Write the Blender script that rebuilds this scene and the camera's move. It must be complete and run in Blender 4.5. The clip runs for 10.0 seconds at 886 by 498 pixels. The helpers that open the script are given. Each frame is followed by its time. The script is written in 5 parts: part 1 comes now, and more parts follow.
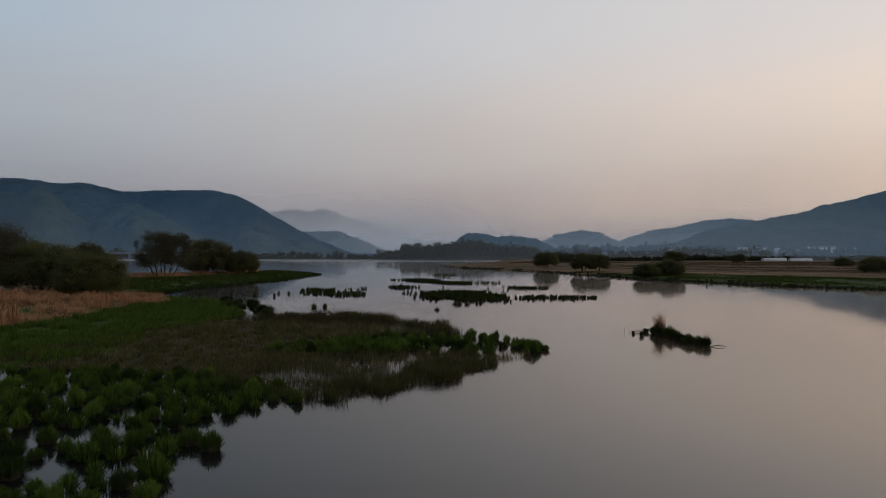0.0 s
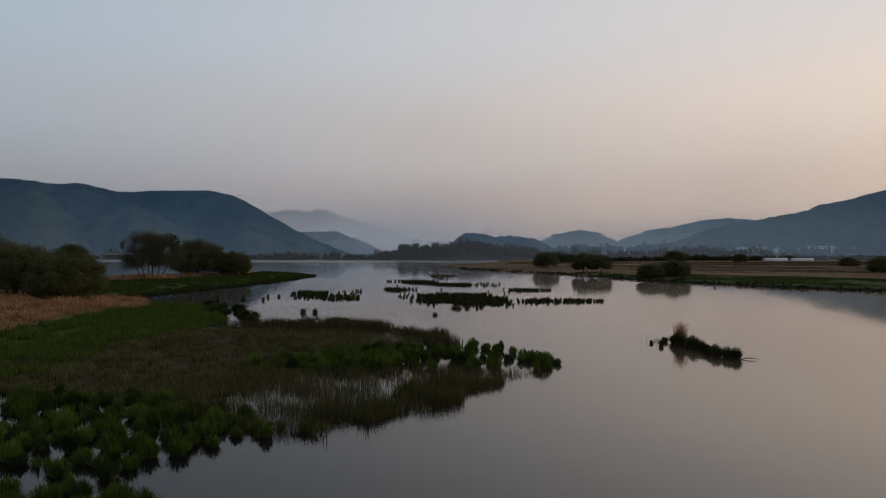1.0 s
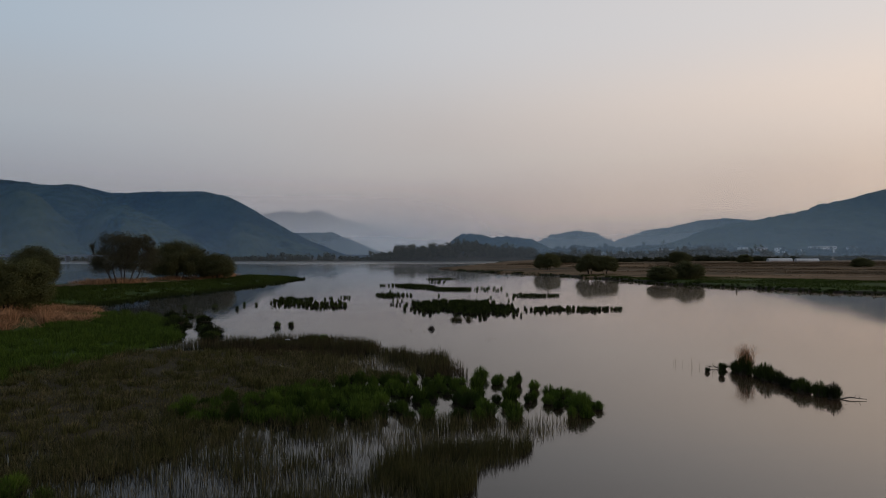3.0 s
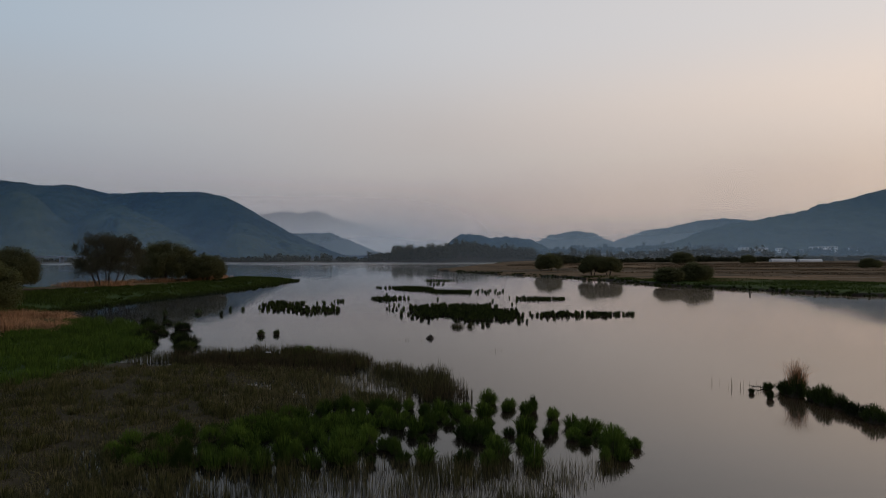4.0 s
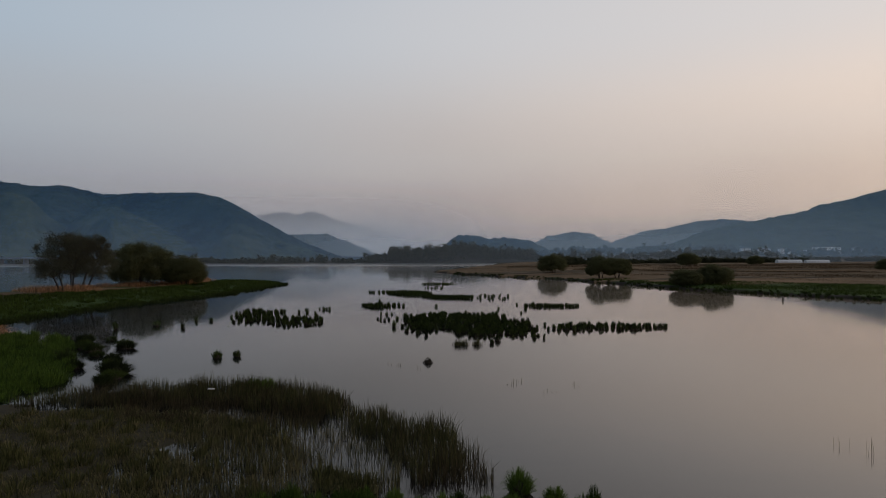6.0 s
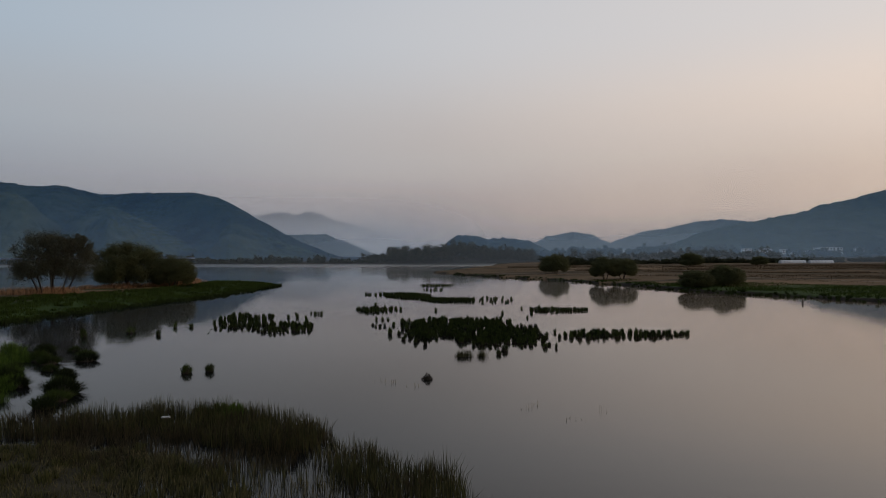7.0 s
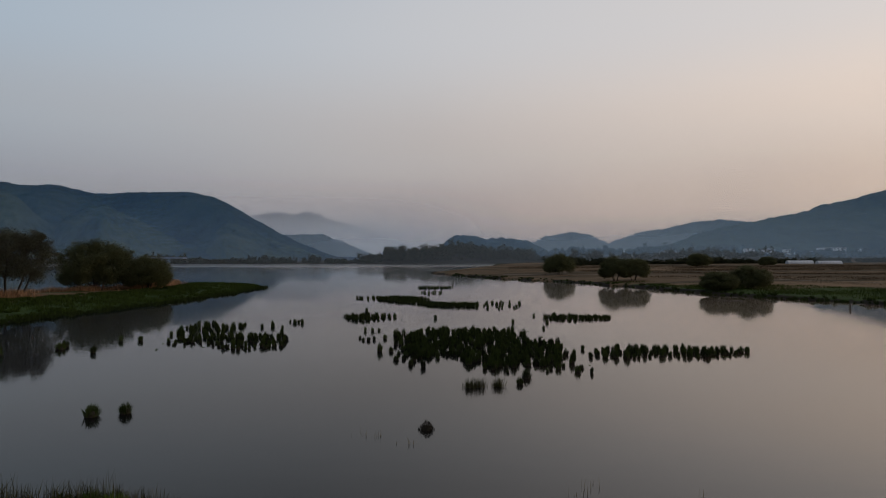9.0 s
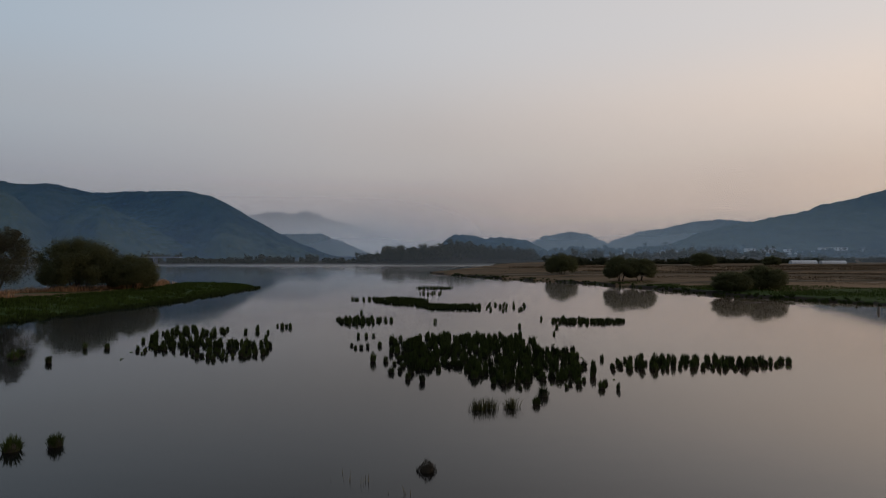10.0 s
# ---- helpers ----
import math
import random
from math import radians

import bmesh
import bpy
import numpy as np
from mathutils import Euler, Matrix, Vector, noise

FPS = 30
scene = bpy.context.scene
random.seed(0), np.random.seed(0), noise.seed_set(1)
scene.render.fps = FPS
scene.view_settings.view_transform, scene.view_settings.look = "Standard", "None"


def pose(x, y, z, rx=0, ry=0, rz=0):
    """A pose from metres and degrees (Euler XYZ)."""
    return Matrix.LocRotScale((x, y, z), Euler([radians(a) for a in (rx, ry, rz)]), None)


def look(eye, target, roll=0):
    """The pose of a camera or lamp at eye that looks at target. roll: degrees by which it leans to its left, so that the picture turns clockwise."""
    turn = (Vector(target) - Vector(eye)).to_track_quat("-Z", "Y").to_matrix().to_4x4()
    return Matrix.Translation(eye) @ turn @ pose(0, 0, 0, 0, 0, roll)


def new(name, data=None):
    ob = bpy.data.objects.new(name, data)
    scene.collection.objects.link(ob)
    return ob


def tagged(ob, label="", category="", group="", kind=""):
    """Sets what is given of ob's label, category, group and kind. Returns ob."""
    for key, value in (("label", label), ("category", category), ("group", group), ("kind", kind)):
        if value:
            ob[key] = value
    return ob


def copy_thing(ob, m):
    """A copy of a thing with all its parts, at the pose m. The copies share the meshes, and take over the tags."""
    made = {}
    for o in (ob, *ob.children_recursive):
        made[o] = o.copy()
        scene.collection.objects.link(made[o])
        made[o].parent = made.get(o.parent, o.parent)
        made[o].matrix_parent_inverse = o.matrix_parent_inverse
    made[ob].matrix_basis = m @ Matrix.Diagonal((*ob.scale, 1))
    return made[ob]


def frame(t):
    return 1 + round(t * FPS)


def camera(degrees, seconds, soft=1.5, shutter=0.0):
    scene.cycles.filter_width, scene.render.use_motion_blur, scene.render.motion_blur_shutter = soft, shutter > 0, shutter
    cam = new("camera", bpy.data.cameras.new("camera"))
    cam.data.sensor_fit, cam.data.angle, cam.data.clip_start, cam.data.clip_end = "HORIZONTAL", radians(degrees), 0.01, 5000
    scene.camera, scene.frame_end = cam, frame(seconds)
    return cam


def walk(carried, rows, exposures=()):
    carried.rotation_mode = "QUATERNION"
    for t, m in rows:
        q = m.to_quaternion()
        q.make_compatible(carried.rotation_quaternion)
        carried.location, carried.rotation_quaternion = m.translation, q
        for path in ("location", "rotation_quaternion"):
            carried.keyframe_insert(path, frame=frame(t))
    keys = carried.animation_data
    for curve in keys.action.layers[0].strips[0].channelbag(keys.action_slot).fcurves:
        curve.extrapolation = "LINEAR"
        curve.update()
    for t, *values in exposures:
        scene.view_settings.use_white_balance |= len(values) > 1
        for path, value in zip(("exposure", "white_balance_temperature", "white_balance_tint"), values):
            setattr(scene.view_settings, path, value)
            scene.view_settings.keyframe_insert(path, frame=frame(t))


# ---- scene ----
cam = camera(69.0, 10.0, soft=0.95)
PATH = [
    (0.0, pose(0.00, 0.00, 8.000, 90.234, -0.142, 0.000)),
    (0.5, pose(-0.02, 2.93, 8.060, 90.240, -0.093, -0.101)),
    (1.0, pose(-0.05, 5.91, 8.119, 90.249, -0.048, -0.194)),
    (1.5, pose(-0.07, 8.95, 8.178, 90.263, -0.007, -0.282)),
    (2.0, pose(-0.10, 12.02, 8.235, 90.279, 0.030, -0.363)),
    (2.5, pose(-0.13, 15.13, 8.289, 90.298, 0.063, -0.438)),
    (3.0, pose(-0.16, 18.28, 8.340, 90.319, 0.093, -0.509)),
    (3.5, pose(-0.19, 21.46, 8.387, 90.341, 0.118, -0.576)),
    (4.0, pose(-0.22, 24.67, 8.429, 90.363, 0.139, -0.639)),
    (4.5, pose(-0.25, 27.90, 8.465, 90.386, 0.157, -0.699)),
    (5.0, pose(-0.29, 31.14, 8.494, 90.408, 0.171, -0.757)),
    (5.5, pose(-0.33, 34.41, 8.516, 90.429, 0.180, -0.813)),
    (6.0, pose(-0.36, 37.68, 8.530, 90.448, 0.186, -0.868)),
    (6.5, pose(-0.40, 40.95, 8.535, 90.465, 0.188, -0.922)),
    (7.0, pose(-0.45, 44.23, 8.530, 90.479, 0.186, -0.976)),
    (7.5, pose(-0.49, 47.51, 8.514, 90.489, 0.180, -1.030)),
    (8.0, pose(-0.54, 50.78, 8.487, 90.496, 0.170, -1.086)),
    (8.5, pose(-0.58, 54.03, 8.447, 90.497, 0.156, -1.143)),
    (9.0, pose(-0.64, 57.28, 8.394, 90.493, 0.139, -1.202)),
    (9.5, pose(-0.69, 60.50, 8.327, 90.483, 0.117, -1.265)),
    (10.0, pose(-0.74, 63.70, 8.246, 90.467, 0.091, -1.331)),
]
walk(cam, PATH, [(0.0, 0.01), (5.5, 0.01), (7.2, -0.03), (10.0, -0.05)])

# ---------------------------------------------------------------- light
SUN_AZ, SUN_EL = radians(84), radians(8)      # from +y towards +x, above the horizon


def make_world():
    """A hazy dusk sky: a NISHITA sky seen through a bright veil, cool away from the sun and warm towards it."""
    world = bpy.data.worlds.new("dusk_sky")
    scene.world = world
    world.use_nodes = True
    nt = world.node_tree
    n, l = nt.nodes, nt.links
    n.clear()
    out, bg = n.new("ShaderNodeOutputWorld"), n.new("ShaderNodeBackground")
    l.new(bg.outputs[0], out.inputs[0])
    sky = n.new("ShaderNodeTexSky")
    sky.sky_type, sky.sun_disc = "NISHITA", False
    sky.sun_elevation, sky.sun_rotation = SUN_EL, SUN_AZ
    sky.dust_density, sky.air_density = 4.0, 1.0
    coord, sep = n.new("ShaderNodeTexCoord"), n.new("ShaderNodeSeparateXYZ")
    l.new(coord.outputs["Generated"], sep.inputs[0])
    up = n.new("ShaderNodeMapRange")
    up.inputs["From Min"].default_value, up.inputs["From Max"].default_value = 0.0, 0.5
    l.new(sep.outputs["Z"], up.inputs["Value"])

    def veil(stops):
        r = n.new("ShaderNodeValToRGB")
        r.color_ramp.interpolation = "EASE"
        while len(r.color_ramp.elements) < len(stops):
            r.color_ramp.elements.new(0.5)
        for e, (p, c) in zip(r.color_ramp.elements, stops):
            e.position, e.color = p, (*c, 1)
        l.new(up.outputs[0], r.inputs[0])
        return r

    cool = veil([(0, (0.315, 0.300, 0.314)), (0.16, (0.352, 0.352, 0.381)), (0.38, (0.413, 0.445, 0.491)), (0.62, (0.413, 0.491, 0.578)), (1, (0.305, 0.402, 0.546))])
    mid = veil([(0, (0.420, 0.338, 0.310)), (0.1, (0.462, 0.380, 0.346)), (0.3, (0.545, 0.495, 0.474)), (0.66, (0.597, 0.604, 0.631)), (1, (0.546, 0.597, 0.68))])
    warm = veil([(0, (0.76, 0.555, 0.432)), (0.16, (0.84, 0.645, 0.515)), (0.38, (0.835, 0.695, 0.602)), (0.66, (0.745, 0.694, 0.674)), (1, (0.68, 0.687, 0.73))])
    side = n.new("ShaderNodeMapRange")
    side.inputs["From Min"].default_value, side.inputs["From Max"].default_value = -0.55, 0.0
    l.new(sep.outputs["X"], side.inputs["Value"])
    side2 = n.new("ShaderNodeMapRange")
    side2.inputs["From Min"].default_value, side2.inputs["From Max"].default_value = 0.0, 0.55
    l.new(sep.outputs["X"], side2.inputs["Value"])
    m1, m2, m3 = (n.new("ShaderNodeMix") for _ in range(3))
    for m in (m1, m2, m3):
        m.data_type = "RGBA"
    l.new(side.outputs[0], m1.inputs[0])
    l.new(cool.outputs[0], m1.inputs[6])
    l.new(mid.outputs[0], m1.inputs[7])
    l.new(side2.outputs[0], m2.inputs[0])
    l.new(m1.outputs[2], m2.inputs[6])
    l.new(warm.outputs[0], m2.inputs[7])
    dim = n.new("ShaderNodeVectorMath")
    dim.operation = "SCALE"
    dim.inputs["Scale"].default_value = 0.1
    l.new(sky.outputs[0], dim.inputs[0])
    m3.inputs[0].default_value = 0.92
    l.new(dim.outputs[0], m3.inputs[6])
    l.new(m2.outputs[2], m3.inputs[7])
    l.new(m3.outputs[2], bg.inputs[0])
    bg.inputs[1].default_value = 1.0


make_world()
sun = new("sun", bpy.data.lights.new("sun", "SUN"))
sun.data.energy, sun.data.angle, sun.data.color = 0.9, radians(14), (1.0, 0.82, 0.66)
sun_from = Vector((math.sin(SUN_AZ) * math.cos(SUN_EL), math.cos(SUN_AZ) * math.cos(SUN_EL), math.sin(SUN_EL)))
sun.matrix_world = look(sun_from * 400, (0, 0, 0))


# ---------------------------------------------------------------- materials
def material(name, low, high, size, rough=0.8, bump=0.0, bump_size=None, spread=None, fine=0.35, specular=0.05, thin=0.0, stretch=(1, 1, 1), steps=(0.3, 0.7)):
    """A surface that varies between two colours at two scales; spread ('object' or 'island') varies it from piece to piece too."""
    m = bpy.data.materials.new(name)
    m.use_nodes = True
    n, l = m.node_tree.nodes, m.node_tree.links
    b = n["Principled BSDF"]
    coord, lie = n.new("ShaderNodeTexCoord"), n.new("ShaderNodeMapping")
    lie.inputs["Scale"].default_value = stretch
    l.new(coord.outputs["Object"], lie.inputs["Vector"])
    noises = []
    for s, d in ((1.0 / size, 6.0), (9.0 / size, 4.0)):
        t = n.new("ShaderNodeTexNoise")
        t.inputs["Scale"].default_value, t.inputs["Detail"].default_value = s, d
        l.new(lie.outputs[0], t.inputs["Vector"])
        noises.append(t)
    blend = n.new("ShaderNodeMix")
    blend.data_type = "FLOAT"
    blend.inputs[0].default_value = fine
    l.new(noises[0].outputs[0], blend.inputs[2])
    l.new(noises[1].outputs[0], blend.inputs[3])
    value = blend.outputs[0]
    if spread:
        info = n.new("ShaderNodeObjectInfo" if spread == "object" else "ShaderNodeNewGeometry")
        add = n.new("ShaderNodeMix")
        add.data_type = "FLOAT"
        add.inputs[0].default_value = 0.5
        l.new(value, add.inputs[2])
        l.new(info.outputs["Random" if spread == "object" else "Random Per Island"], add.inputs[3])
        value = add.outputs[0]
    ramp = n.new("ShaderNodeValToRGB")
    ramp.color_ramp.elements[0].position, ramp.color_ramp.elements[1].position = steps
    ramp.color_ramp.elements[0].color, ramp.color_ramp.elements[1].color = (*low, 1), (*high, 1)
    l.new(value, ramp.inputs[0])
    l.new(ramp.outputs[0], b.inputs["Base Color"])
    b.inputs["Roughness"].default_value = rough
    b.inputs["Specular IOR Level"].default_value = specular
    if thin:      # leaves and blades let part of the light through
        glow, both = n.new("ShaderNodeBsdfTranslucent"), n.new("ShaderNodeMixShader")
        l.new(ramp.outputs[0], glow.inputs[0])
        both.inputs[0].default_value = thin
        l.new(b.outputs[0], both.inputs[1])
        l.new(glow.outputs[0], both.inputs[2])
        l.new(both.outputs[0], n["Material Output"].inputs[0])
    if bump:
        t = n.new("ShaderNodeTexNoise")
        t.inputs["Scale"].default_value, t.inputs["Detail"].default_value = 1.0 / (bump_size or size), 8.0
        l.new(coord.outputs["Object"], t.inputs["Vector"])
        k = n.new("ShaderNodeBump")
        k.inputs["Strength"].default_value, k.inputs["Distance"].default_value = 1.0, bump
        l.new(t.outputs[0], k.inputs["Height"])
        l.new(k.outputs[0], b.inputs["Normal"])
    return m


def water_material():
    """Still, dark lake water with long faint ripples and a warm sheen painted towards the right; patches are stirred a
    little by the air.
    """
    m = bpy.data.materials.new("lake_water")
    m.use_nodes = True
    n, l = m.node_tree.nodes, m.node_tree.links
    b = n["Principled BSDF"]
    coord, sep = n.new("ShaderNodeTexCoord"), n.new("ShaderNodeSeparateXYZ")
    l.new(coord.outputs["Object"], sep.inputs[0])
    # the warmer, brighter sheen to the right is painted: colour, tint and mirror strength rise across the lake
    bright_side = n.new("ShaderNodeMapRange")
    bright_side.interpolation_type = "SMOOTHSTEP"
    bright_side.inputs["From Min"].default_value, bright_side.inputs["From Max"].default_value = -17.0, 25.0
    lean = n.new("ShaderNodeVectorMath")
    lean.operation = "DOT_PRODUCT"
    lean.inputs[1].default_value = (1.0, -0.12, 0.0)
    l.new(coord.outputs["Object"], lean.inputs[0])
    l.new(lean.outputs["Value"], bright_side.inputs["Value"])
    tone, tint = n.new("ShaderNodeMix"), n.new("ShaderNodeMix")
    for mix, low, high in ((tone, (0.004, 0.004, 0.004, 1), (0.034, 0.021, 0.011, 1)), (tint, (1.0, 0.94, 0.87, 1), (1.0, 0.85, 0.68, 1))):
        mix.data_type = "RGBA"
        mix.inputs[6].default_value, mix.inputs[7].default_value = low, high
        l.new(bright_side.outputs[0], mix.inputs[0])
    # mirror strength and IOR grow rightward, putting a brighter sky reflection into the material
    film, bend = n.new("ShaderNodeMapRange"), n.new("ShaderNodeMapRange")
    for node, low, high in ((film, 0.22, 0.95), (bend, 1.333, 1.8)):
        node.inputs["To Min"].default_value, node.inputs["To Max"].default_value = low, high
        l.new(bright_side.outputs[0], node.inputs["Value"])
    stirred = n.new("ShaderNodeBsdfPrincipled")   # the share of the surface that fine ripples break up
    stirred.inputs["Roughness"].default_value = 0.27
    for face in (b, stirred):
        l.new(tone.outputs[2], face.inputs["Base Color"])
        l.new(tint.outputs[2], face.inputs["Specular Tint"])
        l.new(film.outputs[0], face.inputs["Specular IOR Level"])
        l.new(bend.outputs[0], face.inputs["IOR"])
    both = n.new("ShaderNodeMixShader")
    both.inputs[0].default_value = 0.12
    l.new(b.outputs[0], both.inputs[1])
    l.new(stirred.outputs[0], both.inputs[2])
    l.new(both.outputs[0], n["Material Output"].inputs[0])
    patch = n.new("ShaderNodeTexNoise")
    patch.inputs["Scale"].default_value, patch.inputs["Detail"].default_value = 0.012, 3.0
    stretch = n.new("ShaderNodeMapping")
    stretch.inputs["Scale"].default_value = (0.35, 1.0, 1.0)
    l.new(coord.outputs["Object"], stretch.inputs["Vector"])
    l.new(stretch.outputs[0], patch.inputs["Vector"])
    rough = n.new("ShaderNodeMapRange")
    rough.inputs["From Min"].default_value, rough.inputs["From Max"].default_value = 0.4, 0.65
    rough.inputs["To Min"].default_value, rough.inputs["To Max"].default_value = 0.02, 0.07
    l.new(patch.outputs[0], rough.inputs["Value"])
    gust = n.new("ShaderNodeMapRange")        # a breeze roughens the water along the far shore
    gust.interpolation_type = "SMOOTHSTEP"
    for key, v in (("From Min", 430.0), ("From Max", 600.0), ("To Min", 0.0), ("To Max", 0.42)):
        gust.inputs[key].default_value = v
    l.new(sep.outputs["Y"], gust.inputs["Value"])
    rougher = n.new("ShaderNodeMath")
    rougher.operation = "MAXIMUM"
    l.new(rough.outputs[0], rougher.inputs[0])
    l.new(gust.outputs[0], rougher.inputs[1])
    l.new(rougher.outputs[0], b.inputs["Roughness"])
    wave = n.new("ShaderNodeTexNoise")
    wave.inputs["Scale"].default_value, wave.inputs["Detail"].default_value = 0.9, 3.0
    l.new(stretch.outputs[0], wave.inputs["Vector"])
    k = n.new("ShaderNodeBump")
    k.inputs["Strength"].default_value = 1.0
    breeze = n.new("ShaderNodeMapRange")      # far out a light breeze ruffles the lake
    breeze.interpolation_type = "SMOOTHSTEP"
    for key, v in (("From Min", 300.0), ("From Max", 640.0), ("To Min", 0.006), ("To Max", 0.12)):
        breeze.inputs[key].default_value = v
    l.new(sep.outputs["Y"], breeze.inputs["Value"])
    l.new(breeze.outputs[0], k.inputs["Distance"])
    l.new(wave.outputs[0], k.inputs["Height"])
    for face in (b, stirred):
        l.new(k.outputs[0], face.inputs["Normal"])
    return m


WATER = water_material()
MUD = material("wet_mud", (0.016, 0.014, 0.009), (0.046, 0.037, 0.023), 1.5, 0.9, 0.06, 0.4)
FIELD = material("dry_field", (0.03, 0.024, 0.014), (0.125, 0.08, 0.045), 26, 0.95, 0.3, 1.5, fine=0.3, stretch=(0.14, 1, 1), steps=(0.42, 0.6))
MEADOW = material("wet_meadow", (0.012, 0.021, 0.005), (0.032, 0.052, 0.011), 6, 0.9, 0.15, 0.5)
EARTH = material("bank_earth", (0.008, 0.007, 0.006), (0.022, 0.018, 0.013), 3, 0.9, 0.12, 0.6)
DIRT = material("pale_dirt", (0.09, 0.075, 0.058), (0.17, 0.14, 0.11), 4, 0.95, 0.05, 0.5)
SEDGE = material("sedge_green", (0.015, 0.027, 0.005), (0.064, 0.102, 0.016), 0.6, 0.8, spread="object", thin=0.35)
# darker copies of SEDGE: low backlight over the water partly put into the colour
LAKE_SEDGE = material("lake_sedge_green", (0.010, 0.014, 0.005), (0.032, 0.046, 0.011), 0.6, 0.8, spread="object", thin=0.35)
LAKE_SEDGE_FAR = material("lake_sedge_green_mass", (0.010, 0.014, 0.005), (0.032, 0.046, 0.011), 0.8, 0.8, spread="island", thin=0.35)
SPIT_GRASS = material("rank_spit_grass", (0.011, 0.017, 0.004), (0.043, 0.064, 0.012), 5.0, 0.85, spread="island", thin=0.35)
SEDGE_FAR = material("sedge_green_mass", (0.015, 0.027, 0.005), (0.064, 0.102, 0.016), 0.8, 0.8, spread="island", thin=0.35)
ROOT = material("root_mound_peat", (0.012, 0.010, 0.008), (0.03, 0.025, 0.018), 0.3, 0.9, 0.03, 0.1)
FIELD_GRASS = material("dull_field_grass", (0.03, 0.024, 0.014), (0.135, 0.085, 0.047), 20.0, 0.9, stretch=(0.14, 1, 1), steps=(0.42, 0.6))
REED = material("reed_green_brown", (0.018, 0.02, 0.008), (0.064, 0.06, 0.023), 2.0, 0.75, spread="island", thin=0.4)
OLIVE_REED = material("olive_young_reed", (0.022, 0.024, 0.009), (0.078, 0.074, 0.027), 2.0, 0.75, spread="island", thin=0.4)
DEAD_REED = material("dark_dead_reed", (0.014, 0.012, 0.007), (0.062, 0.048, 0.026), 2.5, 0.85, spread="island", thin=0.4)
STUBBLE = material("dead_stem_brown", (0.034, 0.032, 0.016), (0.14, 0.116, 0.058), 2.5, 0.85, spread="island", thin=0.4)
STRAW = material("dry_reed_russet", (0.07, 0.042, 0.024), (0.46, 0.255, 0.14), 3.0, 0.85, spread="island", thin=0.4)
GRASS = material("meadow_grass", (0.02, 0.036, 0.006), (0.08, 0.13, 0.018), 4.0, 0.8, spread="island", thin=0.35)
BARK = material("willow_bark", (0.014, 0.012, 0.010), (0.045, 0.038, 0.031), 0.4, 0.9, 0.03, 0.08)
LEAF = material("willow_leaf", (0.044, 0.047, 0.021), (0.074, 0.075, 0.032), 2.5, 0.65, thin=0.5)
LEAF_OLIVE = material("olive_willow_leaf", (0.046, 0.05, 0.02), (0.084, 0.086, 0.034), 2.5, 0.7, thin=0.5)
LEAF_DULL = material("budding_willow_leaf", (0.036, 0.036, 0.022), (0.064, 0.06, 0.036), 2.0, 0.7, thin=0.5)
WOODS = material("far_wood_leaf", (0.018, 0.023, 0.014), (0.052, 0.052, 0.030), 14.0, 0.8, spread="island", thin=0.4)
# bluish low and olive high tones put shaded gullies and lit slopes into the colour
FOREST = material("mountain_forest", (0.004, 0.009, 0.012), (0.02, 0.03, 0.023), 150, 0.95, 10.0, 45.0, fine=0.35, specular=0.05, stretch=(1, 0.45, 0.45), steps=(0.40, 0.64))
LIT_FOREST = material("lit_forest", (0.007, 0.014, 0.013), (0.034, 0.042, 0.021), 110, 0.95, 10.0, 40.0, fine=0.4, specular=0.05, stretch=(1, 0.45, 0.45), steps=(0.36, 0.62))
WEEDS = material("dead_field_weeds", (0.034, 0.027, 0.017), (0.085, 0.058, 0.036), 3.0, 0.9, spread="island", thin=0.3)


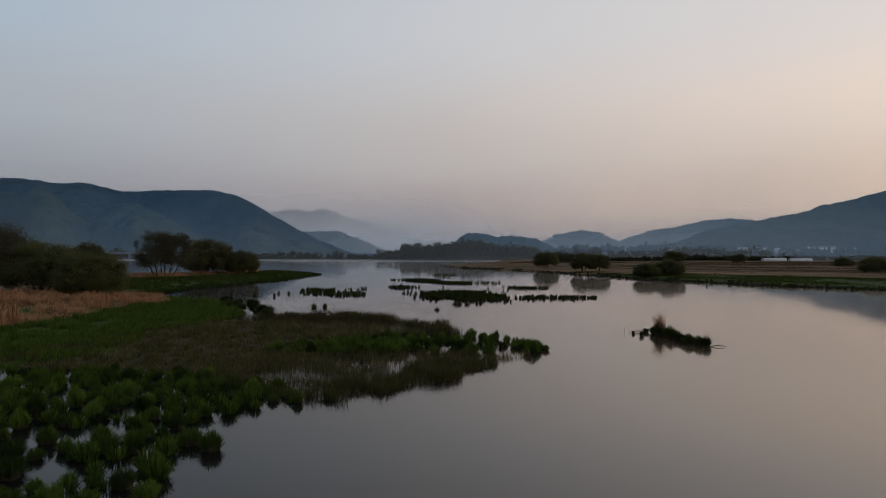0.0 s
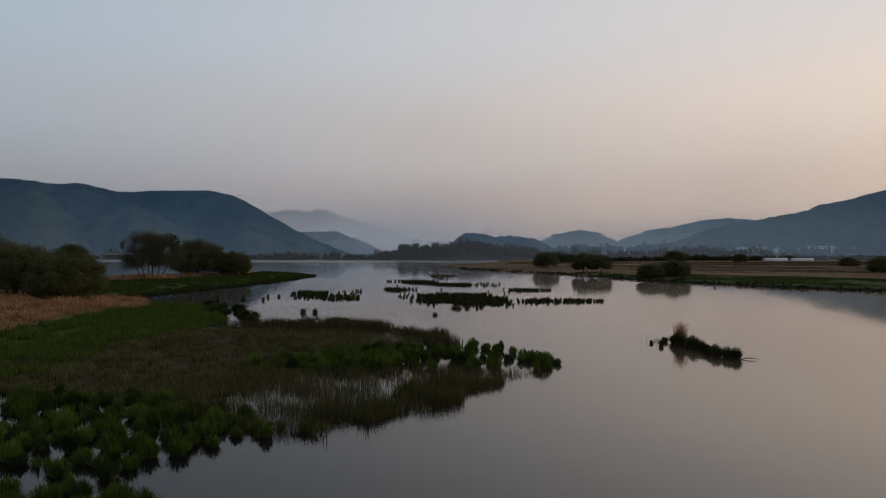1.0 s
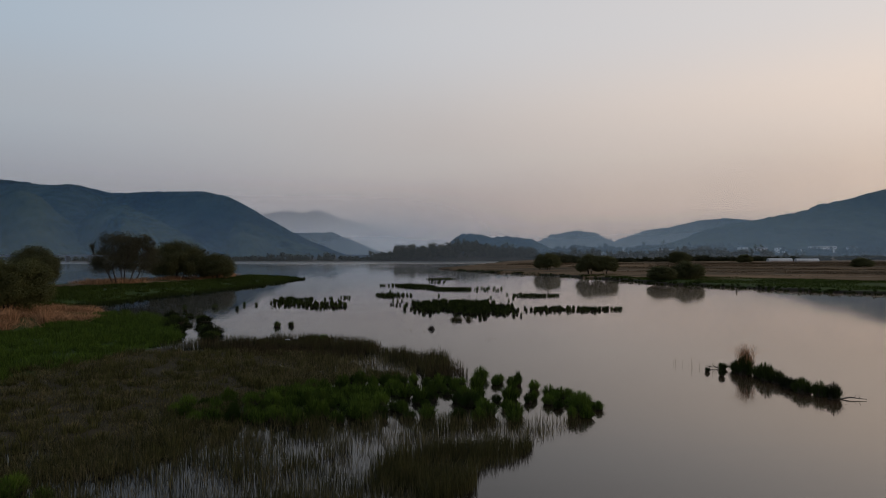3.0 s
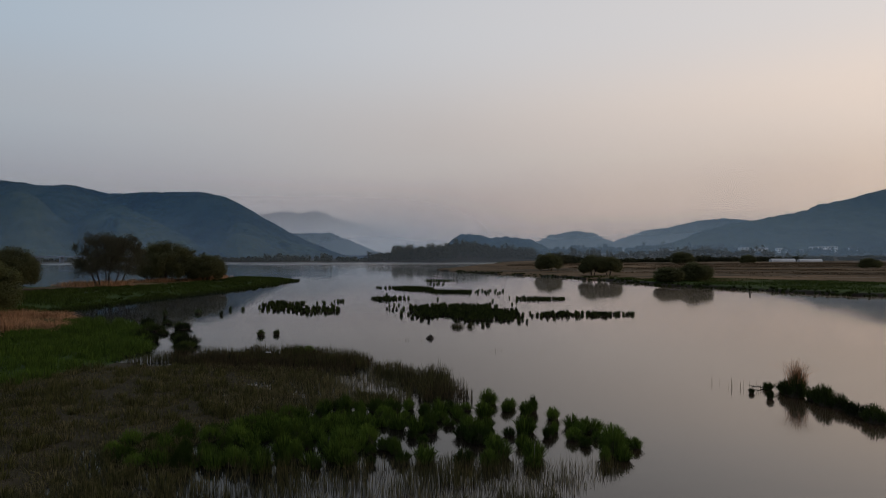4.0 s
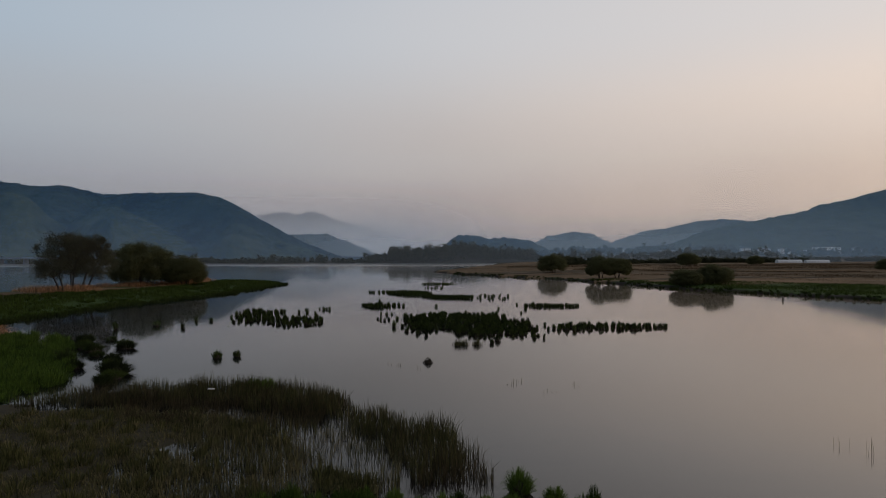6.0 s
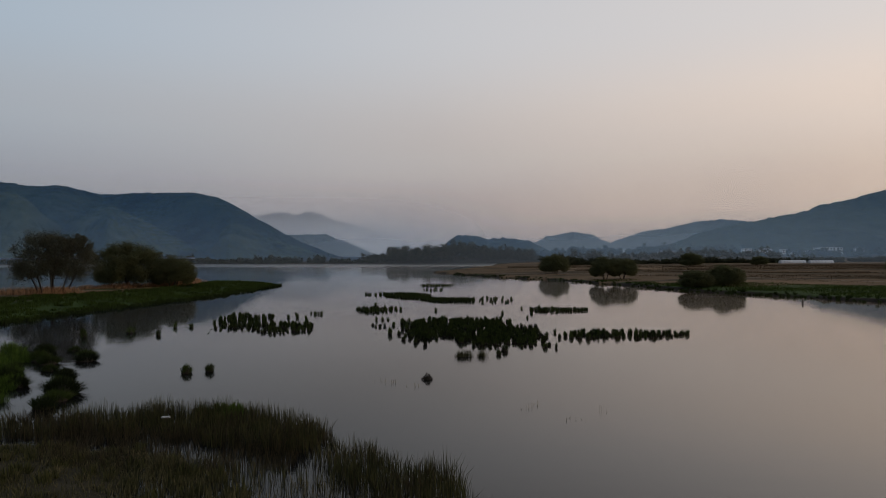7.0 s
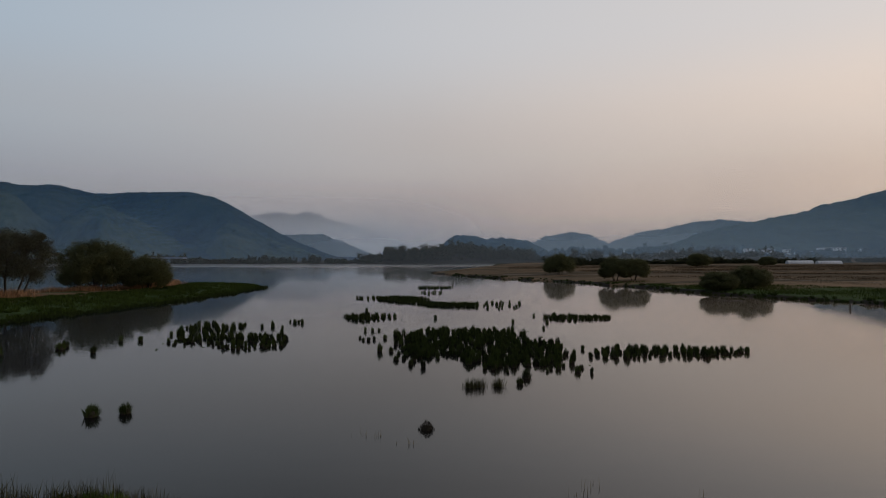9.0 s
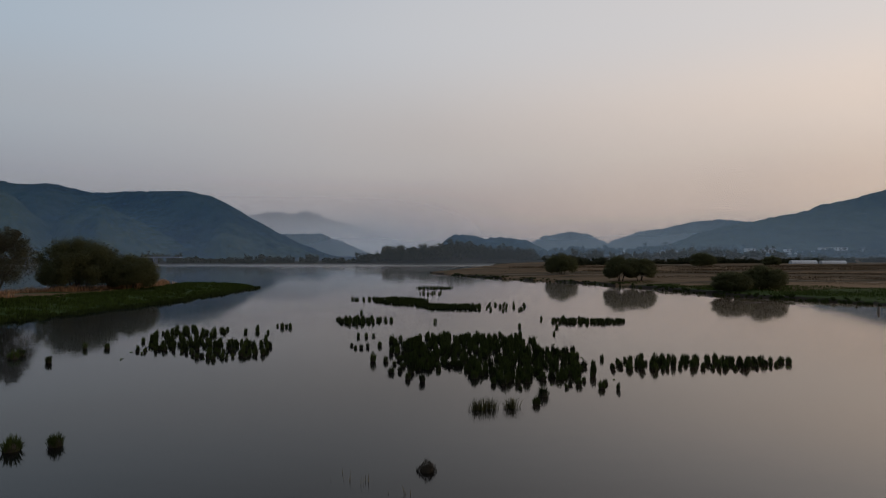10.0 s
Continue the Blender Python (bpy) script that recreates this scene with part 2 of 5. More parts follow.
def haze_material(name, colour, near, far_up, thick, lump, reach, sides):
    """Evening haze put into a sheet's colour: mostly clear, thickest over the ground and gone at far_up metres."""
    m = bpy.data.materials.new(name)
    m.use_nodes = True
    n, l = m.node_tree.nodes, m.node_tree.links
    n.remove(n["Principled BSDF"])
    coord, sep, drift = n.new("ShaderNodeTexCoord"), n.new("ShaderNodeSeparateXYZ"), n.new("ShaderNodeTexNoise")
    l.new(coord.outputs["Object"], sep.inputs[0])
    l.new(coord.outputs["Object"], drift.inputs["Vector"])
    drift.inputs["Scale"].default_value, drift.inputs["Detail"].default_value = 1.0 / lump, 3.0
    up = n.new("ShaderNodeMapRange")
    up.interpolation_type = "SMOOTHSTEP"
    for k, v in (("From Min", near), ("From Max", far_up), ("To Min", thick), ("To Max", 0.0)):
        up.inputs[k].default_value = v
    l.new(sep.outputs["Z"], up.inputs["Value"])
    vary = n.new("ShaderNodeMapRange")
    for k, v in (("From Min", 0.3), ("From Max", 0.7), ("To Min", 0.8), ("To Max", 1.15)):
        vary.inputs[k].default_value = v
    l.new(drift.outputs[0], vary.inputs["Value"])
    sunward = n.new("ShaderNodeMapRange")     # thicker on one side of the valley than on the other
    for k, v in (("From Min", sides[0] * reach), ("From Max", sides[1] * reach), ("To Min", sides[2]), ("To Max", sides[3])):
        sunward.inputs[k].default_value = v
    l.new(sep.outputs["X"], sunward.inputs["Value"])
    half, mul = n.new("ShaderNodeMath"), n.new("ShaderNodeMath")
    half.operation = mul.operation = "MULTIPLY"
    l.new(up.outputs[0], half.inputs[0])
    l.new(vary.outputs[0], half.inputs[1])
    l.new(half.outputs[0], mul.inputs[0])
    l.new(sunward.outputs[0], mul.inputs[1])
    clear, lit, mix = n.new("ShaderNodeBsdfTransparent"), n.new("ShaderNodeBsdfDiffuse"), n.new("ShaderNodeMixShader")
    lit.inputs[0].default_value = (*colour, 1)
    tilt = n.new("ShaderNodeCombineXYZ")      # normal tipped to the sky, which brightens the painted haze
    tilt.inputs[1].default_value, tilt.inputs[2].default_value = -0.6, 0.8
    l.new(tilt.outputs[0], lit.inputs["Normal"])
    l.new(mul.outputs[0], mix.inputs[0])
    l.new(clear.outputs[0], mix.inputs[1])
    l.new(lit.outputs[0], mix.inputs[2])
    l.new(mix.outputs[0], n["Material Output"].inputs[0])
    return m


DEADWOOD = material("grey_dead_wood", (0.05, 0.045, 0.04), (0.14, 0.12, 0.10), 0.2, 0.9)


# ---------------------------------------------------------------- geometry helpers
def mesh_of(name, verts, faces, mats=(), smooth=False):
    me = bpy.data.meshes.new(name)
    me.from_pydata([tuple(v) for v in np.asarray(verts, float).tolist()], [], faces)
    for m in mats:
        me.materials.append(m)
    if smooth:
        me.polygons.foreach_set("use_smooth", [True] * len(me.polygons))
    me.update()
    return me


def part(name, bm, mat, parent, label=""):
    me = bpy.data.meshes.new(name)
    bm.to_mesh(me)
    bm.free()
    me.materials.append(mat)
    ob = new(name, me)
    ob.parent = parent
    return tagged(ob, label)


def inside(poly, x, y):
    """Signed distance to a polygon, in metres: positive inside."""
    p = np.asarray(poly, float)
    q = np.roll(p, -1, 0)
    x, y = np.asarray(x, float), np.asarray(y, float)
    best, odd = np.full(x.shape, 1e18), np.zeros(x.shape, bool)
    for (ax, ay), (bx, by) in zip(p, q):
        dx, dy = bx - ax, by - ay
        s = np.clip(((x - ax) * dx + (y - ay) * dy) / (dx * dx + dy * dy + 1e-9), 0, 1)
        best = np.minimum(best, (x - ax - s * dx) ** 2 + (y - ay - s * dy) ** 2)
        cross = (ay > y) != (by > y)
        odd ^= cross & (x < ax + (y - ay) * dx / (dy if abs(dy) > 1e-9 else 1e-9))
    return np.where(odd, 1, -1) * np.sqrt(best)


def rough_noise(x, y, size, seed=0):
    """Cheap smooth value noise in about -1..1, for arrays."""
    rng = np.random.default_rng(seed)
    table = rng.uniform(-1, 1, (64, 64))
    u, v = x / size, y / size
    i, j = np.floor(u).astype(int), np.floor(v).astype(int)
    a, b = u - i, v - j
    a, b = a * a * (3 - 2 * a), b * b * (3 - 2 * b)
    g = lambda p, q: table[p % 64, q % 64]
    return (g(i, j) * (1 - a) + g(i + 1, j) * a) * (1 - b) + (g(i, j + 1) * (1 - a) + g(i + 1, j + 1) * a) * b


def scatter(poly, count, rng, margin=0.0, clump=0.0, clump_size=3.0, seed=5):
    """Random places in a polygon; clump leaves gaps between patches."""
    p = np.asarray(poly, float)
    lo, hi = p.min(0), p.max(0)
    got = np.zeros((0, 2))
    while len(got) < count:
        q = rng.uniform(lo, hi, (count * 3 + 50, 2))
        d = inside(poly, q[:, 0], q[:, 1]) + 0.6 * rough_noise(q[:, 0], q[:, 1], 1.7, 3)
        keep = d > margin
        if clump:
            keep &= rough_noise(q[:, 0], q[:, 1], clump_size, seed) + rng.uniform(-0.5, 0.5, len(q)) > clump
        got = np.concatenate([got, q[keep]])
    return got[:count]


def spaced(poly, gap, rng, limit=400, margin=0.0):
    """Random places in a polygon at least gap apart."""
    p = np.asarray(poly, float)
    lo, hi = p.min(0), p.max(0)
    got = []
    for _ in range(limit * 25):
        q = rng.uniform(lo, hi)
        if inside(poly, q[:1], q[1:])[0] < margin:
            continue
        if all((q[0] - a) ** 2 + (q[1] - b) ** 2 > gap * gap for a, b in got):
            got.append((q[0], q[1]))
            if len(got) >= limit:
                break
    return got


def blades(places, z, height, width, lean, rng, bend=0.5):
    """Vertices and faces of grass blades: each a tapering strip of two pieces that bends over."""
    c = np.asarray(places, float)
    k = len(c)
    z = np.broadcast_to(z, k)
    h = rng.uniform(height[0], height[1], k) * (0.86 + 0.30 * rough_noise(c[:, 0], c[:, 1], 1.5, 41) + 0.16 * rough_noise(c[:, 0], c[:, 1], 0.5, 43))
    w = width * rng.uniform(0.6, 1.3, k)
    way, face = rng.uniform(0, 2 * np.pi, k), rng.uniform(0, np.pi, k)
    tip = h * np.abs(rng.normal(0, lean, k))
    side = np.stack([np.cos(face), np.sin(face)], 1)
    ahead = np.stack([np.cos(way), np.sin(way)], 1)
    v = np.zeros((k, 5, 3))
    for i, (s, up, off, wide) in enumerate(((-1, 0, 0, 1), (1, 0, 0, 1), (-1, 0.55, bend * 0.6, 0.85), (1, 0.55, bend * 0.6, 0.85), (0, 1, 1, 0))):
        v[:, i, :2] = c + ahead * (tip * off)[:, None] + side * (s * wide * w / 2)[:, None]
        v[:, i, 2] = z + h * up * (1 if i < 4 else 1 - 0.15 * np.minimum(1, tip / h))
    base = (np.arange(k) * 5)[:, None]
    quads, tris = base + np.array([0, 1, 3, 2]), base + np.array([2, 3, 4])
    return v.reshape(-1, 3), quads.tolist() + tris.tolist()


def grass(name, places, z, height, width, lean, mat, label, category, seed=1, bend=0.5):
    v, f = blades(places, z, height, width, lean, np.random.default_rng(seed), bend)
    return tagged(new(name, mesh_of(name, v, f, [mat])), label, category, kind="stuff")


# ---------------------------------------------------------------- plan of the land
MARSH = [(-46, 8), (-14, 10), (-7.6, 20), (-8.6, 25.5), (-10.3, 29.5), (-7.5, 33.5), (-1.5, 38.8), (2.6, 45), (6.3, 49.2), (8.0, 52.3),
         (6.5, 56.5), (1.4, 60.5), (-0.9, 66.5), (-4, 69), (-8, 75), (-11, 78), (-20, 77.5), (-25.5, 79.5), (-30, 86), (-36, 98), (-40, 104), (-46, 109), (-52, 80)]
LEFT_LAND = [(-900, -150), (-40, -150), (-46, 8), (-44, 62), (-41, 78), (-40, 96), (-46, 109), (-55, 118), (-54.5, 130), (-52.5, 144), (-49.5, 157), (-46.5, 170), (-45, 184), (-44, 205), (-43, 224),
             (-52, 244), (-64, 242), (-76, 226), (-84, 200), (-94, 184), (-120, 168), (-160, 150), (-900, 120)]
RIGHT_LAND = [(0.8, 345), (10, 310), (21, 284), (40, 248), (52, 214), (57, 188), (69, 168), (78, 150), (95, 134), (140, 116), (260, 90), (900, 40),
              (2600, 0), (2600, 1000), (60, 640), (45, 520), (16, 410)]
FAR_LAND = [(-2600, 690), (-405, 668), (-160, 650), (-60, 638), (30, 632), (60, 640), (2600, 900), (2600, 4900), (-2600, 4900)]


BELT = [(-15, 52), (-11, 56), (-5.6, 60), (1.4, 60), (4.5, 59), (7.9, 54.5), (8.0, 51.5), (6.3, 49.4), (-1, 50.8), (-6, 49.6), (-12, 50.2)]
FRINGE = [(-28, 42.5), (-15.5, 41.8), (-10, 37.5), (-6.0, 35.2), (-11.4, 30.8), (-10.3, 26), (-8.8, 20), (-14, 12), (-26, 14)]
COVE = [(-44, 101), (-43, 107), (-38.5, 104.5), (-35, 99.5), (-29, 88.5), (-25, 82), (-27, 77), (-33, 84)]
REED_RIM = [(-22, 77), (-20, 79), (-11, 79.6), (-6.6, 76.6), (-2.6, 71.4), (0.6, 68), (1.9, 61.6), (-1.0, 61), (-2.8, 67.2), (-6.4, 71.6), (-11.6, 74.0), (-17, 75.0), (-24, 74)]
REED_FRONT = [(-17.5, 44.0), (-12, 49.6), (-6, 49.8), (-1, 51.2), (3, 50.8), (6.8, 50), (6, 48.6), (2.8, 45.5), (-1.5, 38.8), (-4.5, 35.8), (-7.2, 34.2), (-11.2, 36.5), (-16, 40)]
REED_EDGE = [(-6.9, 34.0), (-4.1, 35.4), (-0.9, 38.2), (2.8, 44.0), (3.9, 46.4), (0.5, 46.5), (-3, 42), (-6, 39)]
BROWN = [(-36, 46), (-20, 42), (-13, 42), (-9, 47), (-11, 53), (-6, 60), (-2, 61), (-8, 69), (-14, 73), (-26, 72), (-31, 60)]
GREEN = [(-46, 40), (-38, 40), (-29, 44), (-25, 50), (-28, 60), (-26, 72), (-24, 78), (-27, 84), (-37, 100), (-46, 108), (-43, 80), (-44.5, 64)]

POOL = [(-11.5, 62.5), (-9.5, 60), (-5.5, 60), (-1.6, 61.5), (-2.6, 67), (-5, 70.3), (-9, 71), (-11.5, 69)]
POOL_NORTH = [(-18, 75.5), (-16, 72), (-11.5, 69.5), (-6.5, 70.6), (-6.0, 72.2), (-12, 75.2)]


def ground_height(x, y):
    wob = 0.9 * rough_noise(x, y, 6, 1) + 0.5 * rough_noise(x, y, 2.3, 2)
    step = lambda d, w: np.clip(d / w, 0, 1)
    left = inside(LEFT_LAND, x, y) + wob
    right = inside(RIGHT_LAND, x, y) + wob * 1.3
    far = inside(FAR_LAND, x, y)
    marsh = inside(MARSH, x, y) + wob
    h = np.full(np.shape(x), -1.2)
    flooded = np.maximum(np.maximum(inside(BELT, x, y), inside(REED_FRONT, x, y)), np.maximum(inside(POOL, x, y), inside(POOL_NORTH, x, y)) + 1.5 * rough_noise(x, y, 2.0, 19))
    h = np.maximum(h, -1.2 + 1.10 * step(marsh + 2, 2.5) + 0.22 * step(marsh - 2, 4) * step(-flooded, 2) * step(y - 40, 6) + 0.05 * rough_noise(x, y, 1.6, 4)
                   - 0.3 * step(rough_noise(x, y, 2.4, 17) - 0.25, 0.3) * step(x + 17, 6))
    h = np.maximum(h, -1.2 + 1.35 * step(left + 1.2, 2.5) + 1.0 * step(left - 3, 12) + 0.08 * rough_noise(x, y, 3, 5))
    h = np.maximum(h, -1.2 + 1.75 * step(right + 1.2, 2.4) + 0.7 * step(right - 2, 30) + 0.12 * rough_noise(x, y, 5, 6))
    h = np.maximum(h, -1.2 + 1.7 * step(far + 2, 6) + 1.0 * step(far, 60))
    knoll = 8.0 * np.clip(1 - ((x - 18) / 88) ** 2, 0, 1) * np.clip(1 - ((y - 680) / 42) ** 2, 0, 1)
    h = np.where(knoll > 0, np.maximum(h, knoll + 0.5), h)
    h = h + 6.0 * step(y - 540, 260) * step(x - 80, 150)
    return h


def axis(lo, fine_lo, fine_hi, hi, fine, grow=1.16):
    mid = list(np.arange(fine_lo, fine_hi + fine / 2, fine))
    a, b, s = [], [], fine
    p = fine_lo
    while p > lo:
        s *= grow
        p -= s
        a.append(max(p, lo))
    p, s = fine_hi, fine
    while p < hi:
        s *= grow
        p += s
        b.append(min(p, hi))
    return np.array(a[::-1] + mid + b)


def make_ground():
    gx, gy = axis(-2600, -104, 104, 2600, 1.0, 1.09), axis(-150, 8, 362, 4900, 1.0, 1.06)
    x, y = np.meshgrid(gx, gy)
    z = ground_height(x, y)
    nx, ny = len(gx), len(gy)
    v = np.stack([x.ravel(), y.ravel(), z.ravel()], 1)
    i = (np.arange(ny - 1)[:, None] * nx + np.arange(nx - 1)).ravel()
    f = np.stack([i, i + 1, i + 1 + nx, i + nx], 1).tolist()
    me = mesh_of("ground", v, f, [MUD, FIELD, MEADOW, EARTH], True)
    cx, cy = (gx[:-1] + gx[1:]) / 2, (gy[:-1] + gy[1:]) / 2
    cx, cy = (a.ravel() for a in np.meshgrid(cx, cy))
    left, right, far = inside(LEFT_LAND, cx, cy), inside(RIGHT_LAND, cx, cy), inside(FAR_LAND, cx, cy)
    wob = 3 * rough_noise(cx, cy, 9, 8) + 1.5 * rough_noise(cx, cy, 3, 9)
    kind = np.zeros(len(cx), int)
    kind[inside(GREEN, cx, cy) > -0.5] = 2
    kind[inside(COVE, cx, cy) > -0.5] = 2
    kind[left > 1] = 2
    kind[(left + wob > 17) & (cy > 62)] = 1
    kind[right > -1.5] = 3
    kind[right > 2.0] = 2
    kind[(right > 0) & (cy > 560)] = 3
    green = 1.5 + 36 * np.clip((cx - 50) / 55, 0, 1)
    kind[(right + wob > green) & (cy < 600)] = 1
    kind[far > 0] = 3
    me.polygons.foreach_set("material_index", kind)
    return tagged(new("ground", me), "dark wet marsh mud, green banks and tan dry fields round the lake", "ground", kind="structure")


make_ground()
gx, gy = axis(-2600, -20, 20, 2600, 8, 1.3), axis(-150, 0, 60, 4900, 8, 1.3)
x, y = np.meshgrid(gx, gy)
i = (np.arange(len(gy) - 1)[:, None] * len(gx) + np.arange(len(gx) - 1)).ravel()
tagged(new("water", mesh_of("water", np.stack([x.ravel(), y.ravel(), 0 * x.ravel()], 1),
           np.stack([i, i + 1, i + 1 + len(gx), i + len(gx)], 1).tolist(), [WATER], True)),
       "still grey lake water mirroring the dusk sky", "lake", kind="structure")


# ---------------------------------------------------------------- mountains
def mountain(name, ridge, front, back, label, seed, lump=1.0, nu=240, rows=50, mat=None):
    """A wooded ridge: the crest runs through a few plan points, and spurs and gullies run down both flanks."""
    r = np.asarray(ridge, float)
    s = np.concatenate([[0], np.cumsum(np.hypot(*np.diff(r[:, :2], axis=0).T))])
    u = np.linspace(0, s[-1], nu)
    wide = nu // 50 * 2
    soft = np.exp(-np.linspace(-2, 2, 2 * wide + 1) ** 2)
    soft /= soft.sum()
    crest = np.stack([np.convolve(np.pad(np.interp(u, s, r[:, k]), wide, "edge"), soft, "valid") for k in range(3)], 1)
    t = np.concatenate([np.linspace(-1, 0, rows), np.linspace(0, 1, 16)[1:]])
    U, T = np.meshgrid(np.arange(nu), t)
    away = crest[:, :2] / np.linalg.norm(crest[:, :2], axis=1)[:, None]
    reach = np.where(T < 0, front, back) * (0.55 + 0.45 * crest[U, 2] / crest[:, 2].max())
    x, y = crest[U, 0] + away[U, 0] * T * reach, crest[U, 1] + away[U, 1] * T * reach
    size = crest[:, 2].max()
    fall = 1 - np.abs(T) ** 1.15
    spur = rough_noise(x + 0.6 * y, y * 0.25, size * 1.3, seed) * 0.80 + rough_noise(x + 0.5 * y, y * 0.3, size * 0.5, seed + 1) * 0.36
    z = crest[U, 2] * (fall + spur * np.abs(T) ** 1.3 * (1 - np.abs(T)) * 2.6)
    z += lump * (rough_noise(x, y, 9.5, seed + 2) * 3.4 + rough_noise(x, y, 31, seed + 3) * 2.0) * np.clip(z / 15, 0, 1)
    z = np.maximum(z, -1) + 0.6
    i = (np.arange(len(t) - 1)[:, None] * nu + np.arange(nu - 1)).ravel()
    f = np.stack([i, i + 1, i + 1 + nu, i + nu], 1).tolist()
    ob = new(name, mesh_of(name, np.stack([x.ravel(), y.ravel(), z.ravel()], 1), f, [mat or FOREST], True))
    return tagged(ob, label, "mountain")


mountain("mountain", [(-1759, 1800, 162), (-1491, 1800, 187), (-1238, 1800, 210), (-1175, 1800, 208), (-1064, 1800, 191), (-1001, 1800, 198), (-899, 1800, 173), (-764, 1800, 176), (-630, 1800, 176), (-559, 1800, 147), (-448, 1800, 85), (-354, 1800, 41), (-274, 1800, 7)], 760, 500, "long dark blue-green forested mountain behind the lake", 11, 0.9, 620, 95)
# the spurs' nearer, lit look is painted by their lighter olive material
mountain("mountain_spur", [(-1209, 1330, 113), (-1068, 1330, 128), (-914, 1330, 130), (-849, 1330, 128), (-805, 1330, 110), (-761, 1330, 84), (-722, 1330, 58), (-683, 1330, 28), (-652, 1330, 3)], 330, 260, "wooded spur running down to the lake, its lit face put into the colour", 81, 0.8, 300, 60, LIT_FOREST)
mountain("mountain_spur", [(-837, 1420, 24), (-790, 1420, 57), (-749, 1420, 86), (-714, 1420, 107), (-678, 1420, 112), (-631, 1420, 90), (-572, 1420, 59), (-512, 1420, 27), (-468, 1420, 1)], 330, 260, "rounded olive spur of the long mountain above the lake", 83, 0.8, 300, 60, LIT_FOREST)
mountain("mountain_spur", [(-493, 1450, 23), (-463, 1450, 57), (-439, 1450, 77), (-414, 1450, 74), (-360, 1450, 47), (-299, 1450, 25), (-231, 1450, 4)], 300, 260, "low wooded shoulder at the foot of the long mountain", 85, 0.8, 300, 60, LIT_FOREST)
mountain("mountain", [(-716, 2600, 65), (-556, 2600, 86), (-420, 2600, 88), (-328, 2600, 54), (-210, 2600, 2)], 700, 400, "lower forested spur behind the long mountain", 21)
mountain("mountain", [(-1436, 4500, 165), (-1200, 4500, 268), (-1042, 4500, 300), (-944, 4500, 281), (-825, 4500, 308), (-687, 4500, 250), (-490, 4500, 199), (-253, 4500, 109), (-16, 4500, 14)], 900, 400, "far pale mountain with two peaks in the haze", 31, 2.0)
mountain("hill", [(7, 1250, 10), (39, 1250, 37), (64, 1250, 43), (105, 1250, 35), (127, 1250, 38), (182, 1250, 31), (220, 1250, 15)], 260, 200, "low rounded wooded hill beyond the far shore", 41)
mountain("hill", [(317, 2480, 8), (437, 2480, 76), (535, 2480, 87), (600, 2480, 83), (687, 2480, 44), (752, 2480, 9)], 600, 300, "round blue-green wooded hill in the distance", 51)
mountain("mountain", [(722, 2880, 14), (798, 2880, 62), (924, 2880, 105), (1050, 2880, 121), (1176, 2880, 151), (1277, 2880, 159), (1404, 2880, 150), (1606, 2880, 128)], 700, 400, "broad hazy mountain behind the plain", 61)
mountain("mountain", [(385, 1270, 9), (463, 1270, 27), (519, 1270, 50), (574, 1270, 62), (619, 1270, 68), (664, 1270, 79), (702, 1270, 83), (742, 1270, 99), (797, 1270, 109), (873, 1270, 126), (1042, 1270, 153), (1298, 1270, 140)], 520, 500, "wooded mountain rising beyond the village", 71, 0.7, 420, 80, LIT_FOREST)


# evening haze is painted as tinted sheets over the plain and the valleys; each is a curved curtain far behind the lake
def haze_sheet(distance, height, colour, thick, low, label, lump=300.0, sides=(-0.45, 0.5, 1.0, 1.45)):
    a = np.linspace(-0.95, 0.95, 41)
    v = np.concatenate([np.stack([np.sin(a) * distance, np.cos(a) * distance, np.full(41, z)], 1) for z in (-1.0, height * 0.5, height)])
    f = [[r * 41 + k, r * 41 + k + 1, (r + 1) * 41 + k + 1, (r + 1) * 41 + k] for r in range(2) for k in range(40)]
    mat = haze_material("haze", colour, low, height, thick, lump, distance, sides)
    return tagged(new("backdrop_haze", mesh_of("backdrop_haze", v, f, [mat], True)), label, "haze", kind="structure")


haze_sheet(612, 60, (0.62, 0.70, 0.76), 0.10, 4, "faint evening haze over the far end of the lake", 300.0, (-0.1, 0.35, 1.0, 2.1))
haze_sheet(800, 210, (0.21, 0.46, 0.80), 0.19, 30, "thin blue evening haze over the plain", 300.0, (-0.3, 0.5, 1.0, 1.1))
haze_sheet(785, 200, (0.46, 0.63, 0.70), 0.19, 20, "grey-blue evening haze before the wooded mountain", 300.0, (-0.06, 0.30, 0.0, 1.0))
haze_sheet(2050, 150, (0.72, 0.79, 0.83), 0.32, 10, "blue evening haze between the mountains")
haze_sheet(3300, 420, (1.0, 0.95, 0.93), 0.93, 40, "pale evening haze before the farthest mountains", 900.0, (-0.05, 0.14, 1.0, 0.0))


